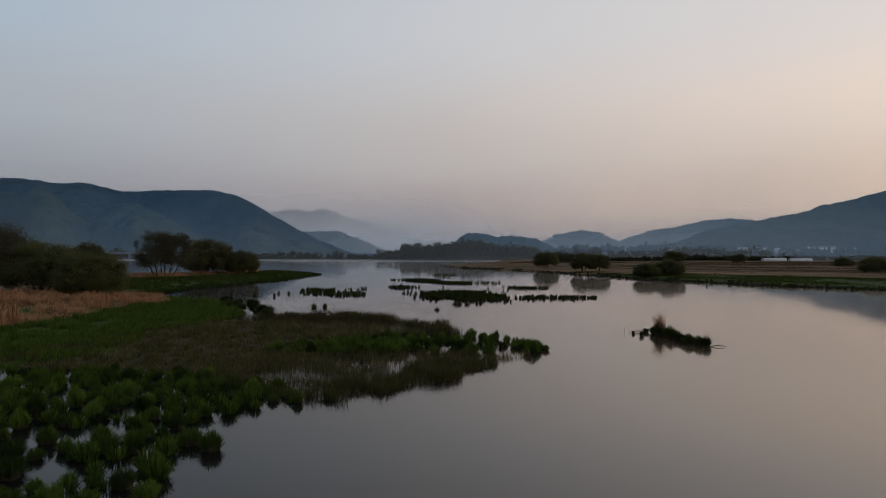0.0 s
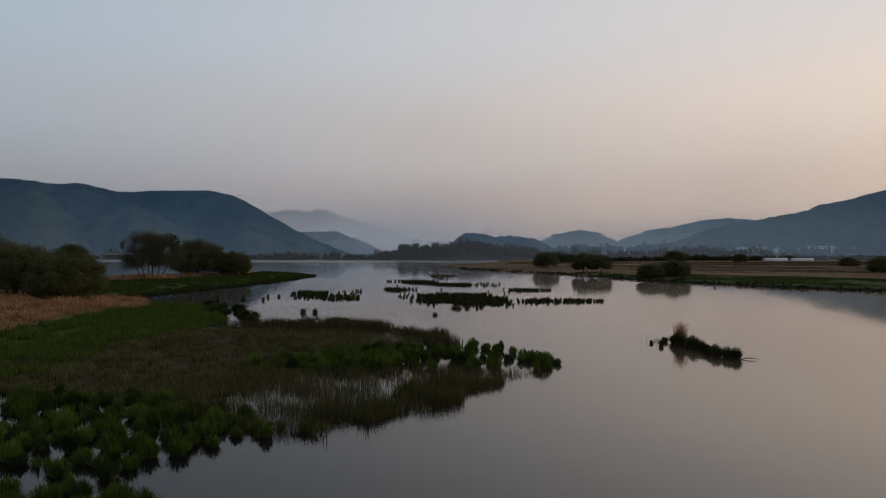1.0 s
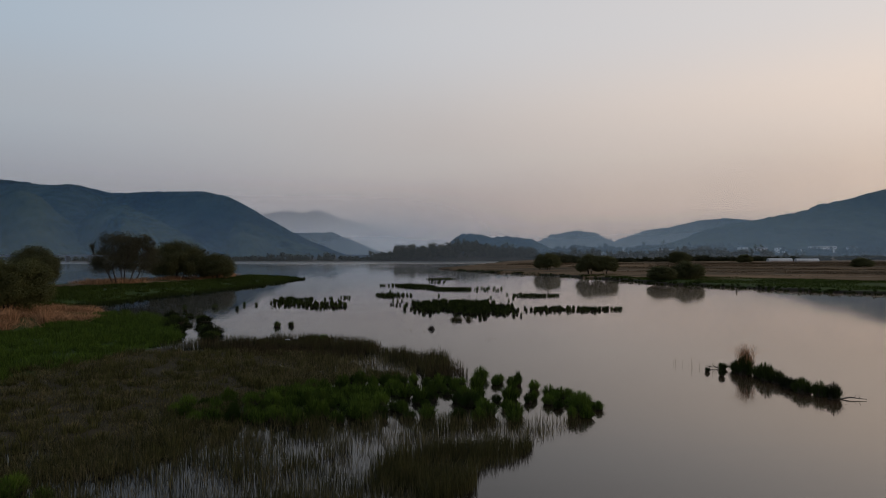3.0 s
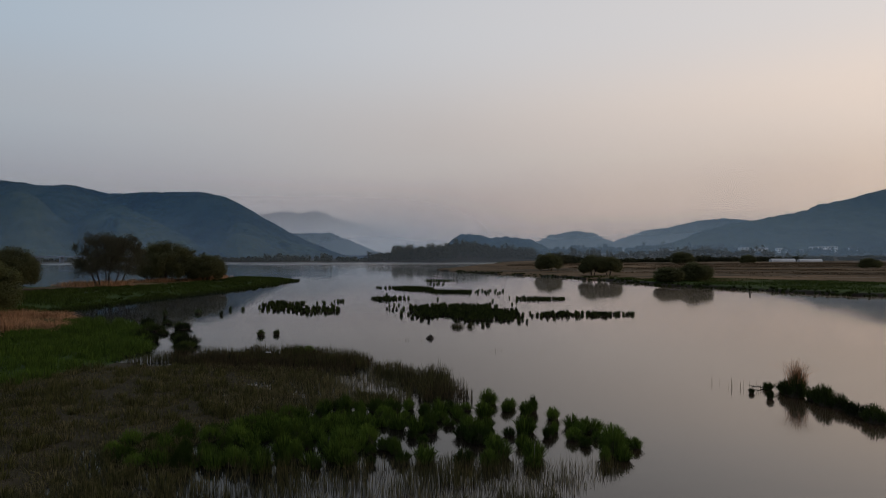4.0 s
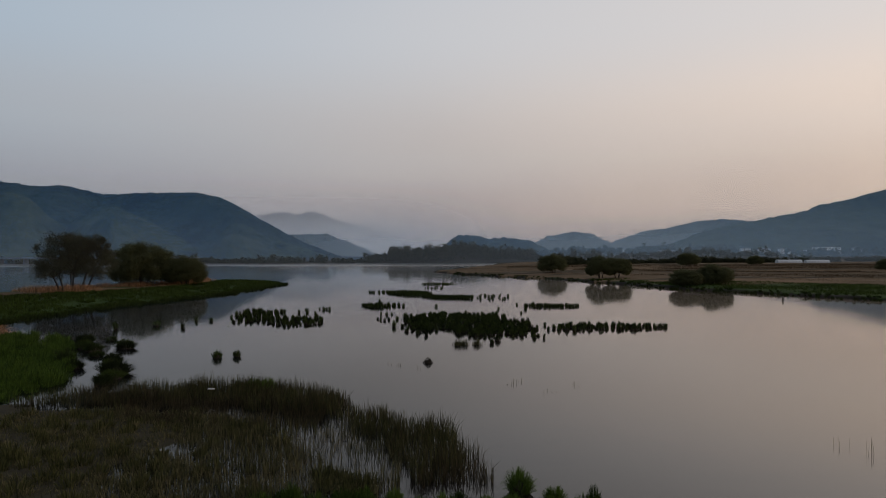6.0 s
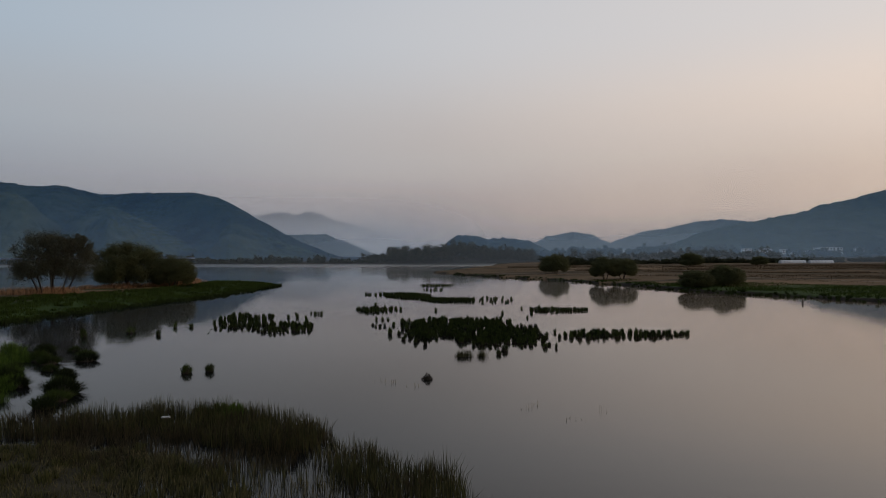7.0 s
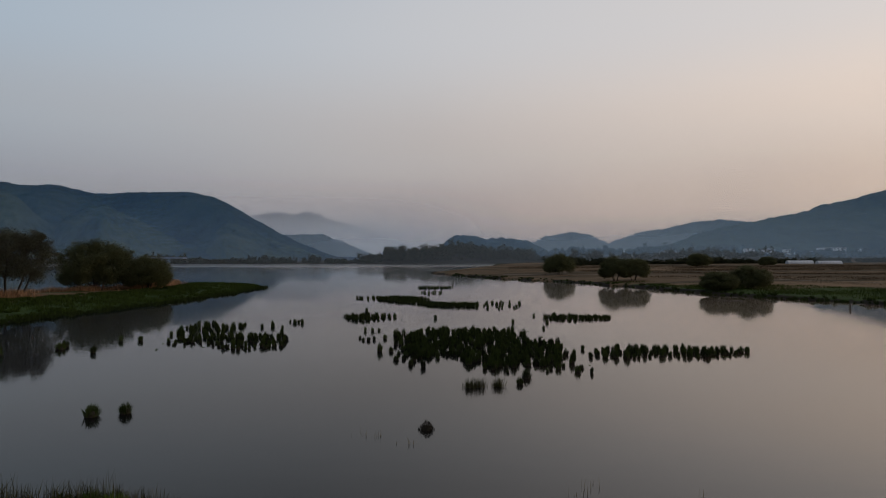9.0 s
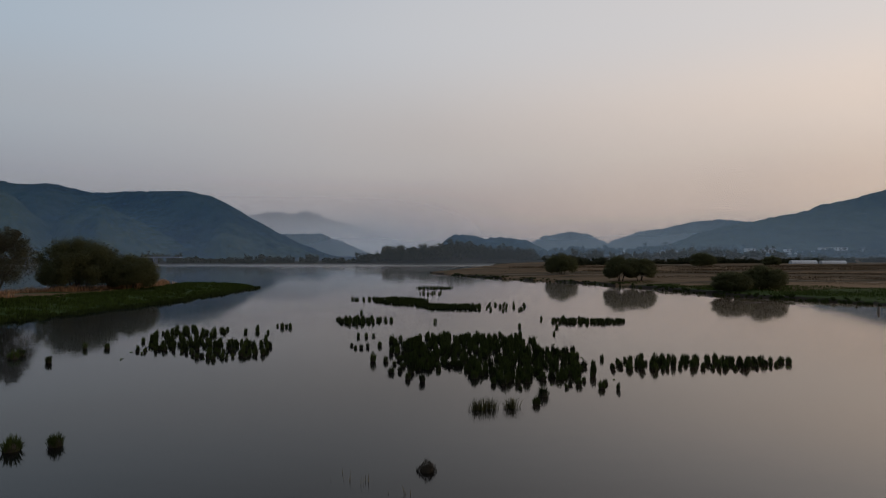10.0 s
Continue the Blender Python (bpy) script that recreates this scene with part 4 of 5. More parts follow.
def willow(x, y, height, width, seed, label, stems=3, leaves=9000, leaf=0.3, mat=None, z=None, bare=0.12, name="willow_tree", loose=0.10, depth=2):
    """A spreading willow: short forking stems, limbs and a crown of small leaf sprays with gaps between its boughs."""
    rnd, rng = random.Random(seed), np.random.default_rng(seed)
    base = float(ground_height(np.array([x]), np.array([y]))[0]) - 0.05 if z is None else z
    tree = tagged(new(name), label, "tree" if height > 6.5 else "bush")
    tree.matrix_basis = pose(x, y, base)
    girth = 1.0 if stems < 5 else 0.85
    trunks, limbs, tips = [], [], []
    for k in range(stems):
        a = 2 * math.pi * (k + rnd.random() * 0.6) / stems
        foot = Vector((math.cos(a), math.sin(a), 0)) * ((0.05 if stems < 5 else 0.13) * width * rnd.uniform(0.6, 1.2) if stems > 1 else 0)
        way = Vector((math.cos(a) * 0.32 * width / height, math.sin(a) * 0.32 * width / height, 1)).normalized()
        top = foot + way * height * 0.30
        trunk = bmesh.new()
        tube(trunk, foot - Vector((0, 0, 0.4)), foot + way * height * 0.12, 0.019 * height * girth, 0.015 * height * girth, 8)
        tube(trunk, foot + way * height * 0.12, top, 0.015 * height * girth, 0.012 * height * girth, 8)
        trunks.append(part("trunk", trunk, BARK, tree, "grey-brown leaning trunk"))
        for _ in range(3):
            b = rnd.uniform(0, 2 * math.pi)
            limbs.append(bmesh.new())
            grow(limbs[-1], top, way + Vector((math.cos(b), math.sin(b), 0.1)) * 0.7 * width / height, height * 0.24, 0.011 * height, depth, rnd, tips, 0.8)
    tips = np.array([tuple(t) for t in tips])
    # boughs fill a dome of the tree's own height and width
    lobes = []
    mid, up_r, down_r = height * (0.40 + 0.35 * bare), height * (0.60 - 0.35 * bare), height * (0.36 - bare * 0.8)
    for k in range(70):
        a, dz = 2.39996 * k + rnd.uniform(-0.4, 0.4), 1 - 1.9 * (k + 0.5) / 70 + rnd.uniform(-0.08, 0.08)
        flat = math.sqrt(max(0.0, 1 - dz * dz)) if dz > 0 else math.sqrt(1 - 0.35 * min(1, dz * dz))
        d = Vector((math.cos(a) * flat, math.sin(a) * flat, dz)) * (rnd.uniform(0.70, 0.82) if k % 5 else rnd.uniform(0.2, 0.5))
        if bare > 0.1:
            d *= rnd.uniform(0.8, 1.1)
        size = rnd.uniform(0.20, 0.29) * width / 2 * (1.0 if bare < 0.1 else 0.8)
        lobes.append((d.x * width / 2, d.y * width / 2, mid + d.z * (up_r if d.z > 0 else down_r), size))
    lobes = np.array(lobes)
    scale = np.array([width / 2 / max(1e-3, np.abs(tips[:, 0]).max()), width / 2 / max(1e-3, np.abs(tips[:, 1]).max()), 0.95 * height / tips[:, 2].max()]) * (0.84 if bare < 0.1 else 1.0)
    for v in (v for bough in limbs for v in bough.verts):
        k = min(1.0, max(0.0, (v.co.z / height - 0.25) / 0.4))
        v.co = Vector((v.co.x * (1 + (scale[0] - 1) * k), v.co.y * (1 + (scale[1] - 1) * k), v.co.z * (1 + (scale[2] - 1) * k)))
    for k, bough in enumerate(limbs):
        part("limb", bough, BARK, trunks[k // 3])
    leaves, leaf = int(leaves * 2.2), leaf * 0.70
    # leaf sprays hang round the ends of the boughs, and fill the dome as far as the tree is dense
    k = np.clip((tips[:, 2:] / height - 0.25) / 0.4, 0, 1)
    ends = tips * (1 + (scale - 1) * k)
    ends = ends[rng.permutation(len(ends))[:260]]
    ends = np.concatenate([ends, (rng.uniform(0.055, 0.105, len(ends)) * width / 2)[:, None]], 1)
    dense = 0.8 if bare < 0.1 else 0.72
    k = np.where(rng.uniform(0, 1, leaves) < dense, rng.integers(len(lobes), size=leaves), len(lobes) + rng.integers(len(ends), size=leaves))
    lobes = np.concatenate([lobes, ends])
    g = rng.normal(0, 1, (leaves, 3))
    g /= np.linalg.norm(g, axis=1)[:, None]
    c = lobes[k, :3] + g * (lobes[k, 3] * rng.uniform(0.1, 1.0 + loose, leaves) ** 0.7)[:, None] * np.array([1.1, 1.1, min(1.0, 1.9 * up_r / width)])
    dome = np.stack([c[:, 0] / (width / 2), c[:, 1] / (width / 2), (c[:, 2] - mid) / np.where(c[:, 2] > mid, up_r, max(0.4, mid))], 1)
    far = np.linalg.norm(dome, axis=1)
    pull = np.where(far > 1.03, rng.uniform(0.88, 1.03, leaves) / far, 1.0)
    c = np.stack([c[:, 0] * pull, c[:, 1] * pull, mid + (c[:, 2] - mid) * pull], 1)
    c[:, 2] = np.clip(c[:, 2], bare * height * 0.5 + 0.1, height * 1.04)
    s = leaf * rng.uniform(0.5, 1.4, leaves)
    # each leaf turns its face outwards and up, with some disorder
    face = 0.7 * g + np.array([0, 0, 0.45]) + rng.normal(0, 0.35, (leaves, 3))
    face /= np.linalg.norm(face, axis=1)[:, None]
    a = np.cross(face, rng.normal(0, 1, (leaves, 3)))
    a /= np.linalg.norm(a, axis=1)[:, None]
    b = np.cross(face, a)
    v = np.stack([c - a * s[:, None] / 2, c + b * s[:, None] * 0.4, c + a * s[:, None] / 2, c - b * s[:, None] * 0.4], 1)
    crown = new("crown", mesh_of("crown", v.reshape(-1, 3), (np.arange(leaves * 4).reshape(-1, 4)).tolist(), [mat or LEAF]))
    crown.parent = tree
    return tree


willow(-73.7, 170, 13.0, 17.5, 1, "spreading many-stemmed willow with thin spring leaf on the spit", 6, 21000, 0.28, LEAF_DULL, bare=0.105, loose=0.2, depth=3)
willow(-71, 195, 11.6, 16.4, 2, "round dense dark willow on the spit", 4, 30000, 0.34, LEAF, bare=0.0)
willow(-61.4, 197, 7.7, 11, 3, "low round willow at the end of the dry reeds", 4, 21000, 0.32, LEAF, bare=0.0)
willow(-55, 101, 7.6, 11.5, 4, "dense olive willow bush above russet reeds", 4, 28000, 0.26, LEAF_OLIVE, bare=0.0)
willow(-66, 106, 9.2, 14, 5, "broad olive willow bush among dry reeds", 4, 28000, 0.28, LEAF_OLIVE, bare=0.0)
willow(-77, 108, 13.5, 17, 6, "tall dark willow with thin upper twigs", 4, 21000, 0.3, LEAF_DULL, bare=0.05, loose=0.3)
willow(-86.5, 157, 9.4, 11, 7, "dark round willow behind the bushes", 3, 21000, 0.32, LEAF, bare=0.03)
willow(46.6, 291, 7.6, 13, 8, "solitary round willow on the far bank", 3, 11400, 0.4, LEAF, bare=0.03)
willow(52.6, 241, 7.4, 10.5, 9, "round willow with trunks showing on the bank", 4, 11400, 0.4, LEAF, bare=0.08)
willow(58.2, 242, 6.8, 10, 10, "lower willow growing against its neighbour", 3, 9600, 0.4, LEAF, bare=0.08)
willow(60.8, 193, 4.3, 8.4, 11, "dense low willow bush at the water", 4, 12600, 0.32, LEAF, bare=0.0)
willow(69.4, 197, 5.4, 9.6, 12, "round willow bush at the water", 4, 12600, 0.32, LEAF, bare=0.0)
willow(142, 395, 8.4, 14, 13, "dark willow standing in the dry field", 3, 9600, 0.5, LEAF, bare=0.05)
willow(198, 432, 6.0, 11, 14, "small round bush in the dry field", 3, 7200, 0.5, LEAF, bare=0.02)
willow(188, 302, 5.0, 10, 15, "small grey-green bush in the dry field", 3, 7200, 0.4, LEAF, bare=0.02)
willow(146, 217, 6.0, 13, 16, "broad dark bush beside the green bank", 4, 11400, 0.35, LEAF, bare=0.0)


# ---------------------------------------------------------------- far woods
def woods(name, line, depth, height, count, leaves, leaf, label, seed, broad=1.0, mat=None):
    """A belt of far trees along a line: trunks and leaf sprays, too far off to count."""
    rng = np.random.default_rng(seed)
    r = np.asarray(line, float)
    s = np.concatenate([[0], np.cumsum(np.hypot(*np.diff(r[:, :2], axis=0).T))])
    u = rng.uniform(0, s[-1], count)
    x, y = (np.interp(u, s, r[:, k]) for k in range(2))
    y = y + rng.uniform(0, depth, count)
    g = ground_height(x, y) - 0.1
    hs = rng.uniform(height[0], height[1], count) * (0.8 + 0.5 * rough_noise(x, y, 26, seed))
    vs, fs, at = [], [], 0
    for tx, ty, tz, h in zip(x, y, g, hs):
        wide = h * rng.uniform(0.28, 0.42) * broad
        lobes = rng.normal(0, 1, (5, 3)) * np.array([wide * 0.55, wide * 0.55, h * 0.2]) + np.array([0, 0, h * 0.52])
        k = rng.integers(5, size=leaves)
        d = rng.normal(0, 1, (leaves, 3))
        d /= np.linalg.norm(d, axis=1)[:, None]
        c = lobes[k] + d * np.array([wide * 0.5, wide * 0.5, h * 0.32]) * rng.uniform(0.4, 1, leaves)[:, None]
        c[:, 2] = np.clip(c[:, 2], 0.2, h * 1.1)
        c += (tx, ty, tz)
        a = rng.normal(0, 1, (leaves, 3)) * leaf / 2
        b = rng.normal(0, 1, (leaves, 3)) * leaf / 2
        v = np.stack([c - a, c + b, c + a], 1).reshape(-1, 3)
        vs.append(v)
        fs += (np.arange(leaves * 3).reshape(-1, 3) + at).tolist()
        at += len(v)
        t = np.array([(-0.2, 0, -0.6), (0.2, 0, -0.6), (0.1, 0, h * 0.6), (-0.1, 0, h * 0.6), (0, -0.2, -0.6), (0, 0.2, -0.6), (0, 0.1, h * 0.6), (0, -0.1, h * 0.6)])
        vs.append(t + (tx, ty, tz))
        fs += [[at, at + 1, at + 2, at + 3], [at + 4, at + 5, at + 6, at + 7]]
        at += 8
    return tagged(new(name, mesh_of(name, np.concatenate(vs), fs, [mat or WOODS])), label, "woods", kind="stuff")


woods("shore_woods", [(-700, 696), (-405, 674), (-160, 656), (-58, 644)], 22, (4, 9), 520, 90, 1.3, "low dark treeline along the far shore", 1)
woods("headland_woods", [(-64, 645), (-45, 644), (-20, 643), (10, 643), (60, 646), (100, 655)], 42, (5, 12), 420, 130, 1.2, "mixed pines and broad trees on a low headland", 2)
woods("headland_pines", [(-48, 655), (-25, 650), (5, 655)], 20, (9, 15), 34, 260, 1.0, "taller pines standing over the headland", 8)
woods("plain_woods", [(90, 645), (200, 655), (330, 680), (520, 720), (900, 760)], 60, (5, 9), 460, 190, 1.1, "dark hedges and trees at the edge of the plain", 3)
woods("back_woods", [(60, 850), (150, 860), (260, 880), (420, 900)], 60, (8, 13), 260, 260, 1.4, "taller hazy woods behind the fields", 4, 1.4)
woods("field_hedge", [(70, 430), (105, 470), (160, 500), (240, 530), (420, 560)], 12, (2.6, 5.2), 480, 120, 0.9, "low dark scrub along the dry fields", 5, 1.8)
def weeds(line, depth, count, height, label, seed):
    """A soft band of dead weeds across the field."""
    strip = list(line) + [(x + 2, y + depth) for x, y in reversed(line)]
    p = scatter(strip, count, np.random.default_rng(seed), -depth * 0.2, -0.15, 11.0, seed)
    return grass("field_weeds", p, ground_height(p[:, 0], p[:, 1]), height, 0.13, 0.6, WEEDS, label, "weeds", seed)


weeds([(110, 330), (180, 350), (260, 380), (340, 420)], 50, 9000, (0.3, 1.0), "brown dead weeds scattered over the dry field", 6)
weeds([(66, 258), (84, 248), (110, 230), (160, 212), (260, 194)], 24, 7000, (0.2, 0.7), "low dull weeds behind the far bank", 9)
weeds([(62, 318), (110, 326), (180, 334), (330, 352)], 9, 5000, (0.4, 1.1), "darker strip of dead weeds across the field", 10)
weeds([(84, 296), (130, 278), (190, 262), (330, 250)], 8, 5000, (0.3, 0.9), "strip of dead weeds beside the field track", 12)
weeds([(40, 380), (100, 392), (170, 400), (340, 410)], 14, 6000, (0.5, 1.3), "strip of weeds and scrub in the far field", 14)

BANK_GREEN = [(47, 236), (54, 220), (59, 192), (71, 172), (80, 154), (97, 138), (140, 121), (170, 128), (120, 160), (92, 190), (70, 220), (60, 238)]
p = scatter(BANK_GREEN, 42000, rng, 0.3, -0.3, 9.0)
grass("bank_grass", p, ground_height(p[:, 0], p[:, 1]).clip(0, 3), (0.12, 0.45), 0.09, 0.4, SPIT_GRASS, "green grass along the far bank", "grass", 19)
FIELD_STRIP = [(0.8, 345), (21, 296), (52, 268), (74, 228), (100, 198), (180, 160), (330, 180), (330, 420), (160, 470), (60, 470), (20, 400)]
p = scatter(FIELD_STRIP, 60000, rng, 0.5, -0.1, 14.0)
grass("field_grass", p, ground_height(p[:, 0], p[:, 1]), (0.08, 0.32), 0.09, 0.8, FIELD_GRASS, "tan dead grass over the open field", "grass", 20)


def track(line, width, mat, label):
    """A worn dirt track laid on the field, a little proud of it."""
    r = np.asarray(line, float)
    s = np.concatenate([[0], np.cumsum(np.hypot(*np.diff(r, axis=0).T))])
    u = np.arange(0, s[-1], 2.0)
    x, y = (np.convolve(np.pad(np.interp(u, s, r[:, k]), 6, "edge"), np.ones(13) / 13, "valid") for k in range(2))
    d = np.stack([np.gradient(x), np.gradient(y)], 1)
    d /= np.linalg.norm(d, axis=1)[:, None]
    w = width * (1 + 0.25 * rough_noise(x, y, 5, 3))
    v = []
    for side in (-0.5, 0.5):
        px, py = x - d[:, 1] * w * side, y + d[:, 0] * w * side
        v.append(np.stack([px, py, ground_height(px, py) + 0.12], 1))
    n = len(u)
    f = [[k, k + 1, n + k + 1, n + k] for k in range(n - 1)]
    return tagged(new("road", mesh_of("road", np.concatenate(v), f, [mat], True)), label, "dirt track", kind="structure")


track([(24, 302), (45, 285), (68, 268), (88, 248), (99, 224), (110, 204), (135, 192), (220, 172), (320, 160)], 2.4, DIRT, "pale worn dirt track across the dry field")

u = rng.uniform(0, 1, 420)
shore = np.array([(8, 316), (21, 284), (40, 248), (52, 214), (57, 188), (69, 168), (78, 150), (95, 134), (140, 116)], float)
k = np.linspace(0, 1, len(shore))
rim = np.stack([np.interp(u, k, shore[:, 0]), np.interp(u, k, shore[:, 1])], 1) + rng.normal(0.5, 0.9, (420, 2))
tussock_mass("bank_sedge", rim, 0.5, 0.55, 44, "dark sedge hanging over the far bank", rng, LAKE_SEDGE_FAR, True, 0.06)


# ---------------------------------------------------------------- small things in the water
def stems(places, label, seed, height=(0.15, 0.42), count=7, spread=0.3):
    """Separate groups of thin dead stems that stand in the water."""
    rng = np.random.default_rng(seed)
    for x, y in places:
        at = rng.normal(0, spread, (count, 2)) * np.array([1, 0.6])
        v, f = blades(at, -0.1, height, 0.022, 0.12, rng)
        ob = tagged(new("dead_reed_clump", mesh_of("dead_reed_clump", v, f, [STUBBLE])), label, "reed stems", kind="stuff")
        ob.matrix_basis = pose(x, y, 0)


stems([(-3.7, 87.5), (-3.1, 87.1), (-1.6, 86.0), (4.6, 79.7), (5.2, 80.6), (6.7, 77.3), (8.9, 79.2)], "few thin dead reed stems standing in open water", 3)
stems([(19.0, 64.6), (18.1, 64.8), (17.6, 65.9), (19.5, 64.0)], "few thin dead reed stems beside the islet", 4, (0.3, 0.75), 5, 0.18)

islet_rng = np.random.default_rng(17)
for x, y, s in ((20.6, 62.7, 0.9), (21.3, 60.5, 0.95), (21.5, 59.2, 0.9), (21.7, 57.0, 0.9), (20.2, 64.2, 0.65), (20.9, 63.3, 1.05), (20.8, 62.1, 1.2), (21.3, 61.2, 1.1), (21.2, 59.9, 1.15), (21.7, 58.7, 0.7),
                (21.4, 57.7, 1.15), (21.5, 56.4, 1.1), (22.0, 55.5, 0.85), (22.3, 54.7, 0.95), (19.0, 61.6, 0.45), (18.6, 63.0, 0.35)):
    set_tussock(ISLET, x, y, islet_rng, (s, s + 0.05))


def plume(x, y, seed):
    """Tall pale dead grass that fans out over the islet."""
    rng = np.random.default_rng(seed)
    at = rng.normal(0, 0.24, (300, 2))
    v, f = blades(at, 0.55, (1.0, 1.7), 0.016, 0.55, rng, 0.25)
    ob = tagged(new("dry_grass_plume", mesh_of("dry_grass_plume", v, f, [STRAW])), "tall fan of pale dead grass on the islet", "dry grass")
    ob.matrix_basis = pose(x, y, 0)


plume(21.0, 62.4, 5)


def dead_branch(x, y, turn, seed, length=1.6):
    rnd = random.Random(seed)
    bm = bmesh.new()
    tube(bm, (0, 0, -0.05), (length * 0.5, 0.05, 0.10), 0.05, 0.035)
    tube(bm, (length * 0.5, 0.05, 0.10), (length, 0, 0.04), 0.035, 0.012)
    for k in range(5):
        t = rnd.uniform(0.3, 0.9) * length
        tube(bm, (t, 0.02, 0.08), (t + rnd.uniform(0.05, 0.3), rnd.uniform(-0.3, 0.3), rnd.uniform(0.1, 0.35)), 0.018, 0.006, 4)
    ob = new("dead_branch", bpy.data.meshes.new("dead_branch"))
    bm.to_mesh(ob.data)
    bm.free()
    ob.data.materials.append(DEADWOOD)
    ob.matrix_basis = pose(x, y, 0.02, 0, 0, turn)
    return tagged(ob, "bare grey dead branch lying in the water", "branch")


dead_branch(22.4, 54.7, -15, 1)
dead_branch(20.2, 64.3, 165, 2, 0.9)
dead_branch(56.0, 171.0, 175, 3, 6.0)
dead_branch(-0.9, 88.2, 40, 4, 0.5)


def mud_stub(x, y):
    """A low dark cone of dead roots with a few broken stems."""
    rng = np.random.default_rng(77)
    count = 260
    q, a = np.sqrt(rng.uniform(0, 1, count)), rng.uniform(0, 2 * np.pi, count)
    at = np.stack([np.cos(a), np.sin(a)], 1) * (0.34 * q)[:, None]
    v, f = blades(at * 1.2, -0.05, (0.05, 0.2), 0.022, 0.7, rng)
    v[:, 2] += np.repeat(0.46 * (1 - q) ** 1.1, 5)
    ob = tagged(new("dead_tussock", mesh_of("dead_tussock", v, f, [ROOT])), "low dark cone of dead roots standing in the lake", "dead tussock")
    ob.matrix_basis = pose(x, y, 0)
    part("root_mound", mound_mesh(78, 0.24, 0.24), ROOT, ob, "dark peaty root mound")


mud_stub(-0.8, 88.3)


def reed_clump(x, y, seed, wide):
    """A loose fan of dull reed stems standing in the water."""
    rng = np.random.default_rng(seed)
    at = rng.normal(0, 1, (150, 2)) * np.array([wide, 0.2]) * 0.75
    v, f = blades(at, -0.1, (0.3, 0.75), 0.026, 0.45, rng, 0.4)
    ob = tagged(new("reed_clump", mesh_of("reed_clump", v, f, [REED])), "loose fan of dull reed stems in the lake", "reeds", "reed clumps in the lake")
    ob.matrix_basis = pose(x, y, 0)


for k, (x, y, wide) in enumerate(((1.9, 97.9, 0.3), (2.5, 98.1, 0.32), (3.7, 98.2, 0.26))):
    reed_clump(x, y, 40 + k, wide)


def foam_slab(x, y, z, turn):
    """A broken piece of pale foam, thick and chipped, stranded in the reeds."""
    rnd = random.Random(9)
    bm = bmesh.new()
    bmesh.ops.create_cube(bm, size=1, matrix=Matrix.Diagonal((0.36, 0.16, 0.06, 1)))
    bmesh.ops.subdivide_edges(bm, edges=bm.edges[:], cuts=2, use_grid_fill=True)
    for v in bm.verts:
        v.co += Vector((rnd.uniform(-0.04, 0.04), rnd.uniform(-0.03, 0.03), rnd.uniform(-0.012, 0.012)))
    ob = new("foam_slab", bpy.data.meshes.new("foam_slab"))
    bm.to_mesh(ob.data)
    bm.free()
    ob.data.materials.append(material("weathered_foam", (0.16, 0.155, 0.15), (0.32, 0.31, 0.30), 0.3, 0.9, 0.01, 0.05))
    ob.matrix_basis = pose(x, y, z, 4, 3, turn)
    return tagged(ob, "chipped pale foam slab stranded among reeds", "litter")


foam_slab(-13.6, 76.3, 0.56, 12)


def stake(x, y, high):
    bm = bmesh.new()
    tube(bm, (0, 0, -1.0), (0.03, 0.02, high * 0.6), 0.20, 0.17, 8)
    tube(bm, (0.03, 0.02, high * 0.6), (0.06, 0.0, high), 0.17, 0.10, 8)
    bmesh.ops.remove_doubles(bm, verts=bm.verts[:], dist=0.002)
    ob = new("tree_stump", bpy.data.meshes.new("tree_stump"))
    bm.to_mesh(ob.data)
    bm.free()
    ob.data.materials.append(DEADWOOD)
    ob.matrix_basis = pose(x, y, 0)
    return tagged(ob, "short dark drowned stump standing in the lake", "stump")


stake(62.6, 153.0, 0.75)


# ---------------------------------------------------------------- village and bridge
PLASTER = material("pale_plaster", (0.55, 0.54, 0.52), (0.78, 0.77, 0.75), 4, 0.8)
ROOFING = material("grey_roofing", (0.10, 0.11, 0.13), (0.2, 0.2, 0.22), 3, 0.7)
DARKGLASS = material("dark_window", (0.02, 0.022, 0.025), (0.04, 0.04, 0.045), 2, 0.2, specular=0.5)
FILM = material("white_greenhouse_film", (0.30, 0.30, 0.31), (0.46, 0.46, 0.47), 5, 0.45)
CONCRETE = material("pale_concrete", (0.1, 0.125, 0.17), (0.17, 0.195, 0.25), 6, 0.85)


def block(bm, x0, x1, y0, y1, z0, z1):
    m = Matrix.LocRotScale(((x0 + x1) / 2, (y0 + y1) / 2, (z0 + z1) / 2), None, (x1 - x0, y1 - y0, z1 - z0))
    bmesh.ops.create_cube(bm, size=1, matrix=m)


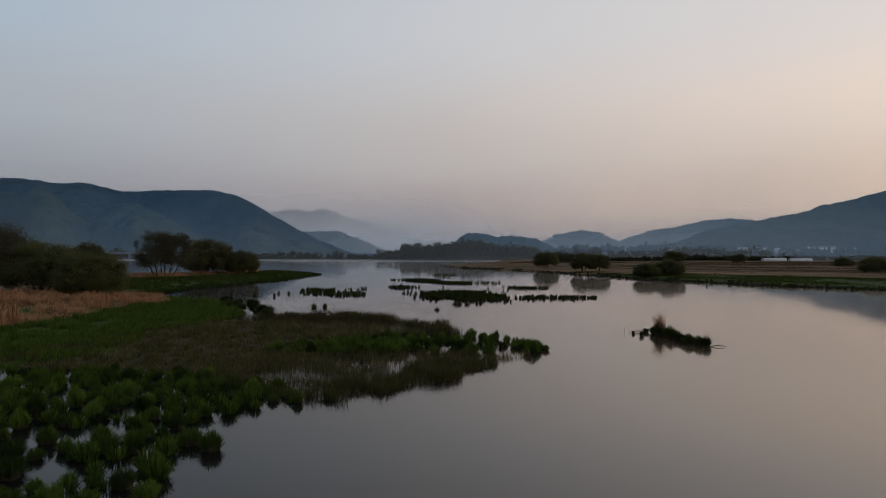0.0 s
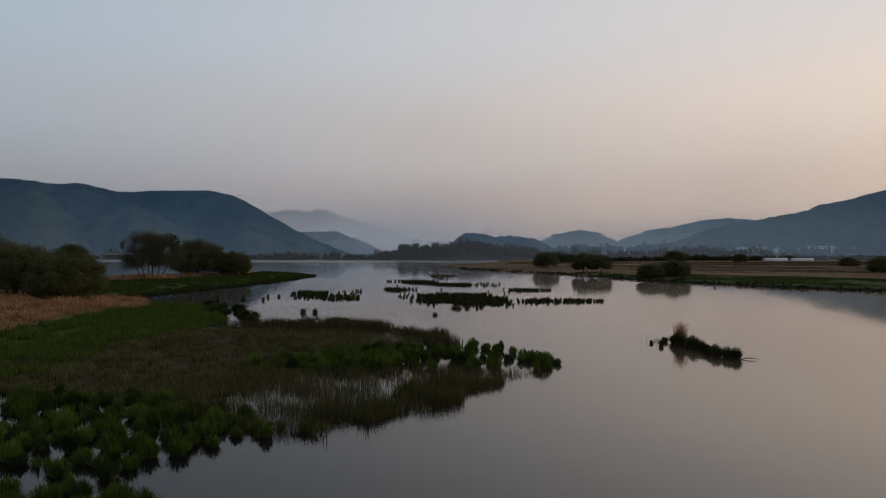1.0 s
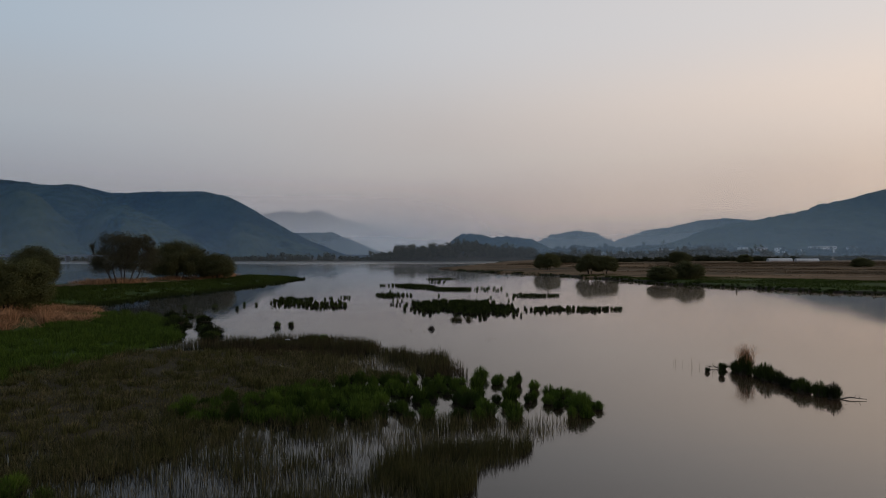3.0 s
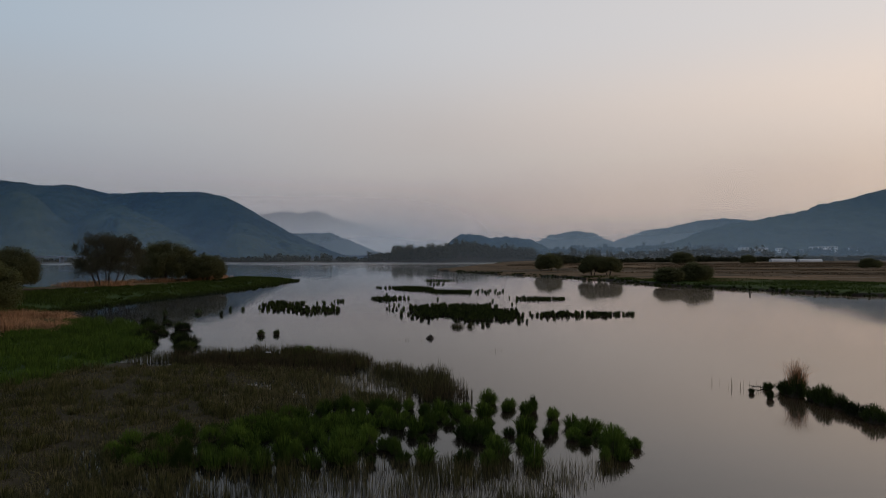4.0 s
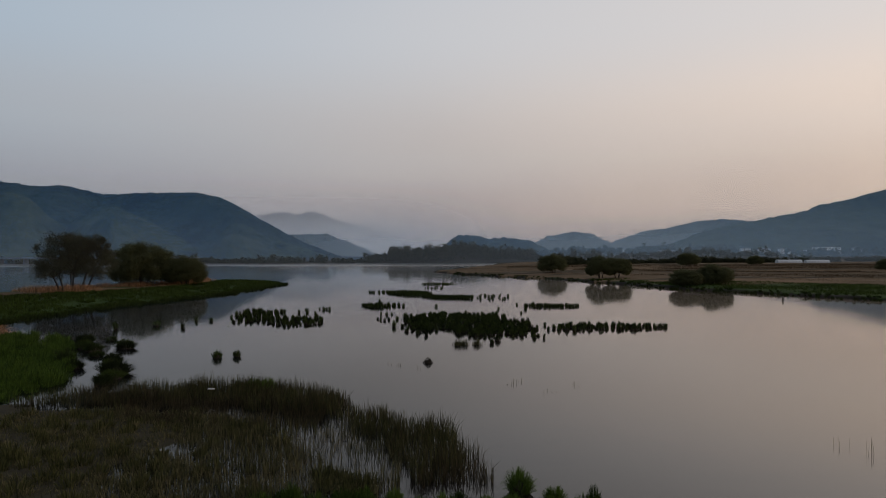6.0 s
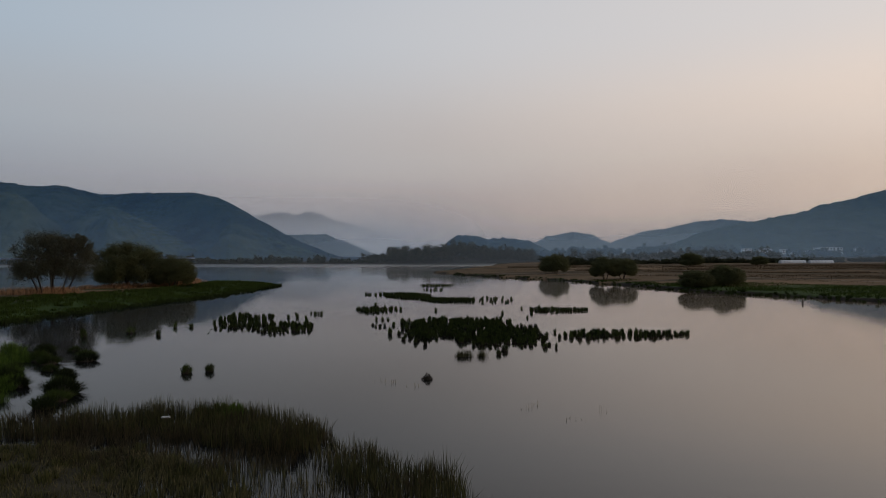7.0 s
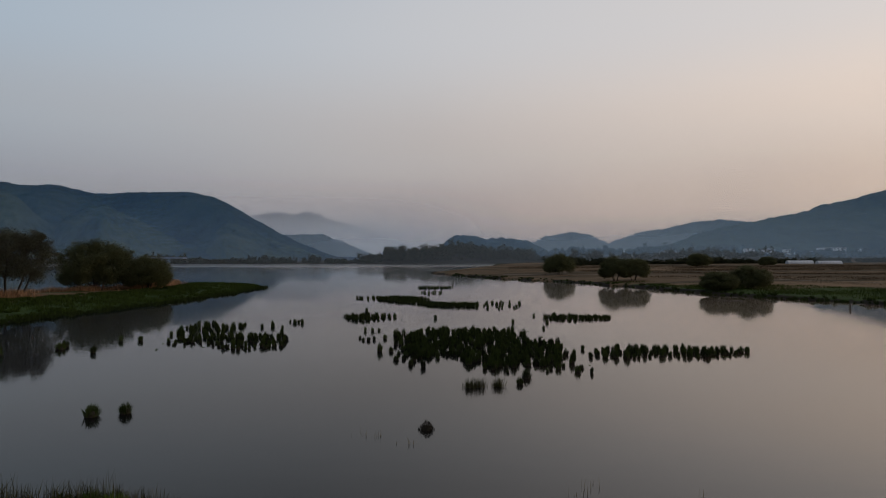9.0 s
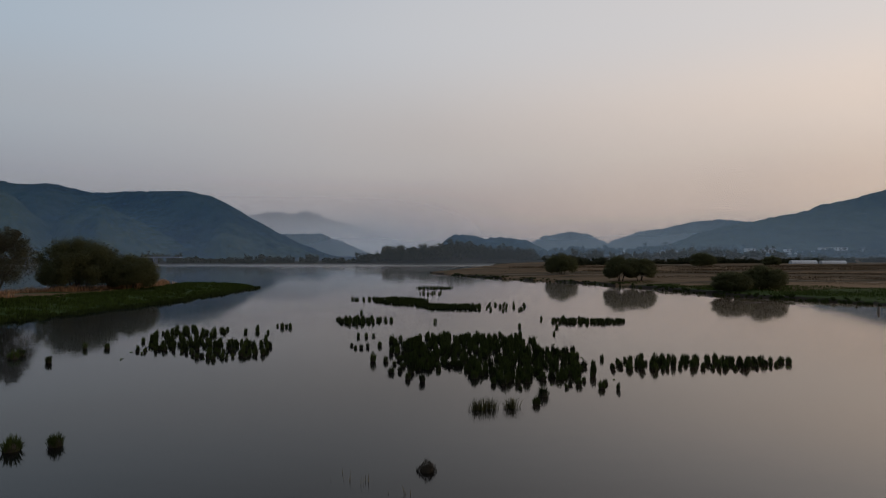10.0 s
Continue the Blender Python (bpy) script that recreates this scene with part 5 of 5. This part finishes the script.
def building(x, y, z, wide, deep, high, pitched, windows, label):
    ob = tagged(new("building"), label, "building")
    ob.matrix_basis = pose(x, y, z)
    bm = bmesh.new()
    block(bm, -wide / 2, wide / 2, 0, deep, -3, high)
    part("wall", bm, PLASTER, ob)
    bm = bmesh.new()
    if pitched:
        a, b, top = wide / 2 + 0.4, deep / 2 + 0.4, high + deep * 0.22
        p = [bm.verts.new(c) for c in ((-a, -0.4, high), (a, -0.4, high), (a, deep + 0.4, high), (-a, deep + 0.4, high), (-a, deep / 2, top), (a, deep / 2, top))]
        for q in ((0, 1, 5, 4), (2, 3, 4, 5), (0, 4, 3), (1, 2, 5), (3, 2, 1, 0)):
            bm.faces.new([p[k] for k in q])
    else:
        block(bm, -wide / 2 - 0.3, wide / 2 + 0.3, -0.3, deep + 0.3, high, high + 0.5)
    part("roof", bm, ROOFING, ob, "grey roof")
    n = max(2, int(wide / 4))
    for row in range(windows):
        for k in range(n):
            cx = -wide / 2 + wide * (k + 0.5) / n
            cz = high * (row + 0.55) / windows
            bm = bmesh.new()
            block(bm, cx - 0.9, cx + 0.9, -0.06, 0.05, cz - 0.6, cz + 0.6)
            part("window", bm, DARKGLASS, ob)
    return ob


for x, y, z, w, d, h, pitched, rows, label in (
        (283, 812, 6.5, 20, 10, 3.6, True, 1, "long low pale house on the plain"),
        (380, 814, 9.5, 10, 8, 5.0, False, 2, "small white flat-roofed house below the mountain"),
        (404, 816, 8.0, 13, 9, 5.0, True, 2, "white house with a grey pitched roof"),
        (424, 812, 8.0, 7, 7, 5.5, False, 2, "small pale house with a flat roof"),
        (448, 814, 6.5, 24, 12, 5.0, False, 1, "long low white village hall"),
        (484, 818, 6.5, 28, 14, 9.0, False, 3, "large three-storey pale building in the village"),
        (516, 812, 8.0, 9, 8, 5.5, True, 2, "small white house at the village end")):
    building(x, y, z, w, d, h, pitched, rows, label)


def greenhouse(x, y, z, length, span, turn):
    ob = tagged(new("greenhouse"), "long white plastic-film tunnel greenhouse in the field", "greenhouse")
    ob.matrix_basis = pose(x, y, z, 0, 0, turn)
    bm = bmesh.new()
    rings = []
    for k in range(2):
        rings.append([bm.verts.new((length * (k - 0.5), -span / 2 * math.cos(math.pi * j / 14), span * 0.5 * math.sin(math.pi * j / 14) + 0.2)) for j in range(15)])
    for j in range(14):
        bm.faces.new((rings[0][j], rings[1][j], rings[1][j + 1], rings[0][j + 1]))
    bm.faces.new(rings[0])
    bm.faces.new(rings[1][::-1])
    part("film", bm, FILM, ob)
    for k in range(9):
        bm = bmesh.new()
        cx = length * (k / 8 - 0.5)
        for j in range(14):
            a, b = (math.pi * q / 14 for q in (j, j + 1))
            tube(bm, (cx, -span / 2 * math.cos(a) * 1.01, span * 0.505 * math.sin(a) + 0.2), (cx, -span / 2 * math.cos(b) * 1.01, span * 0.505 * math.sin(b) + 0.2), 0.05, 0.05, 4)
        part("hoop", bm, CONCRETE, ob)
    return ob


greenhouse(260, 506, 1.1, 18, 4.6, 0)
greenhouse(279, 503, 1.1, 17, 4.2, 0)


def bridge(x0, x1, y, z):
    ob = tagged(new("bridge"), "long low pale road bridge on piers across the lake head", "bridge")
    ob.matrix_basis = pose(x0, y, 0)
    n = int((x1 - x0) / 22)
    bm = bmesh.new()
    block(bm, 0, x1 - x0, 0, 9, z - 0.8, z)
    part("deck", bm, CONCRETE, ob)
    for side in (0.0, 8.7):
        bm = bmesh.new()
        block(bm, 0, x1 - x0, side, side + 0.25, z + 0.01, z + 0.5)
        part("parapet", bm, CONCRETE, ob)
    for k in range(n):
        bm = bmesh.new()
        px = (x1 - x0) * k / n
        block(bm, px - 0.8, px + 0.8, 1.5, 7.5, -1.5, z - 0.82)
        part("pier", bm, CONCRETE, ob)
    return ob


bridge(-640, -225, 650, 6.0)
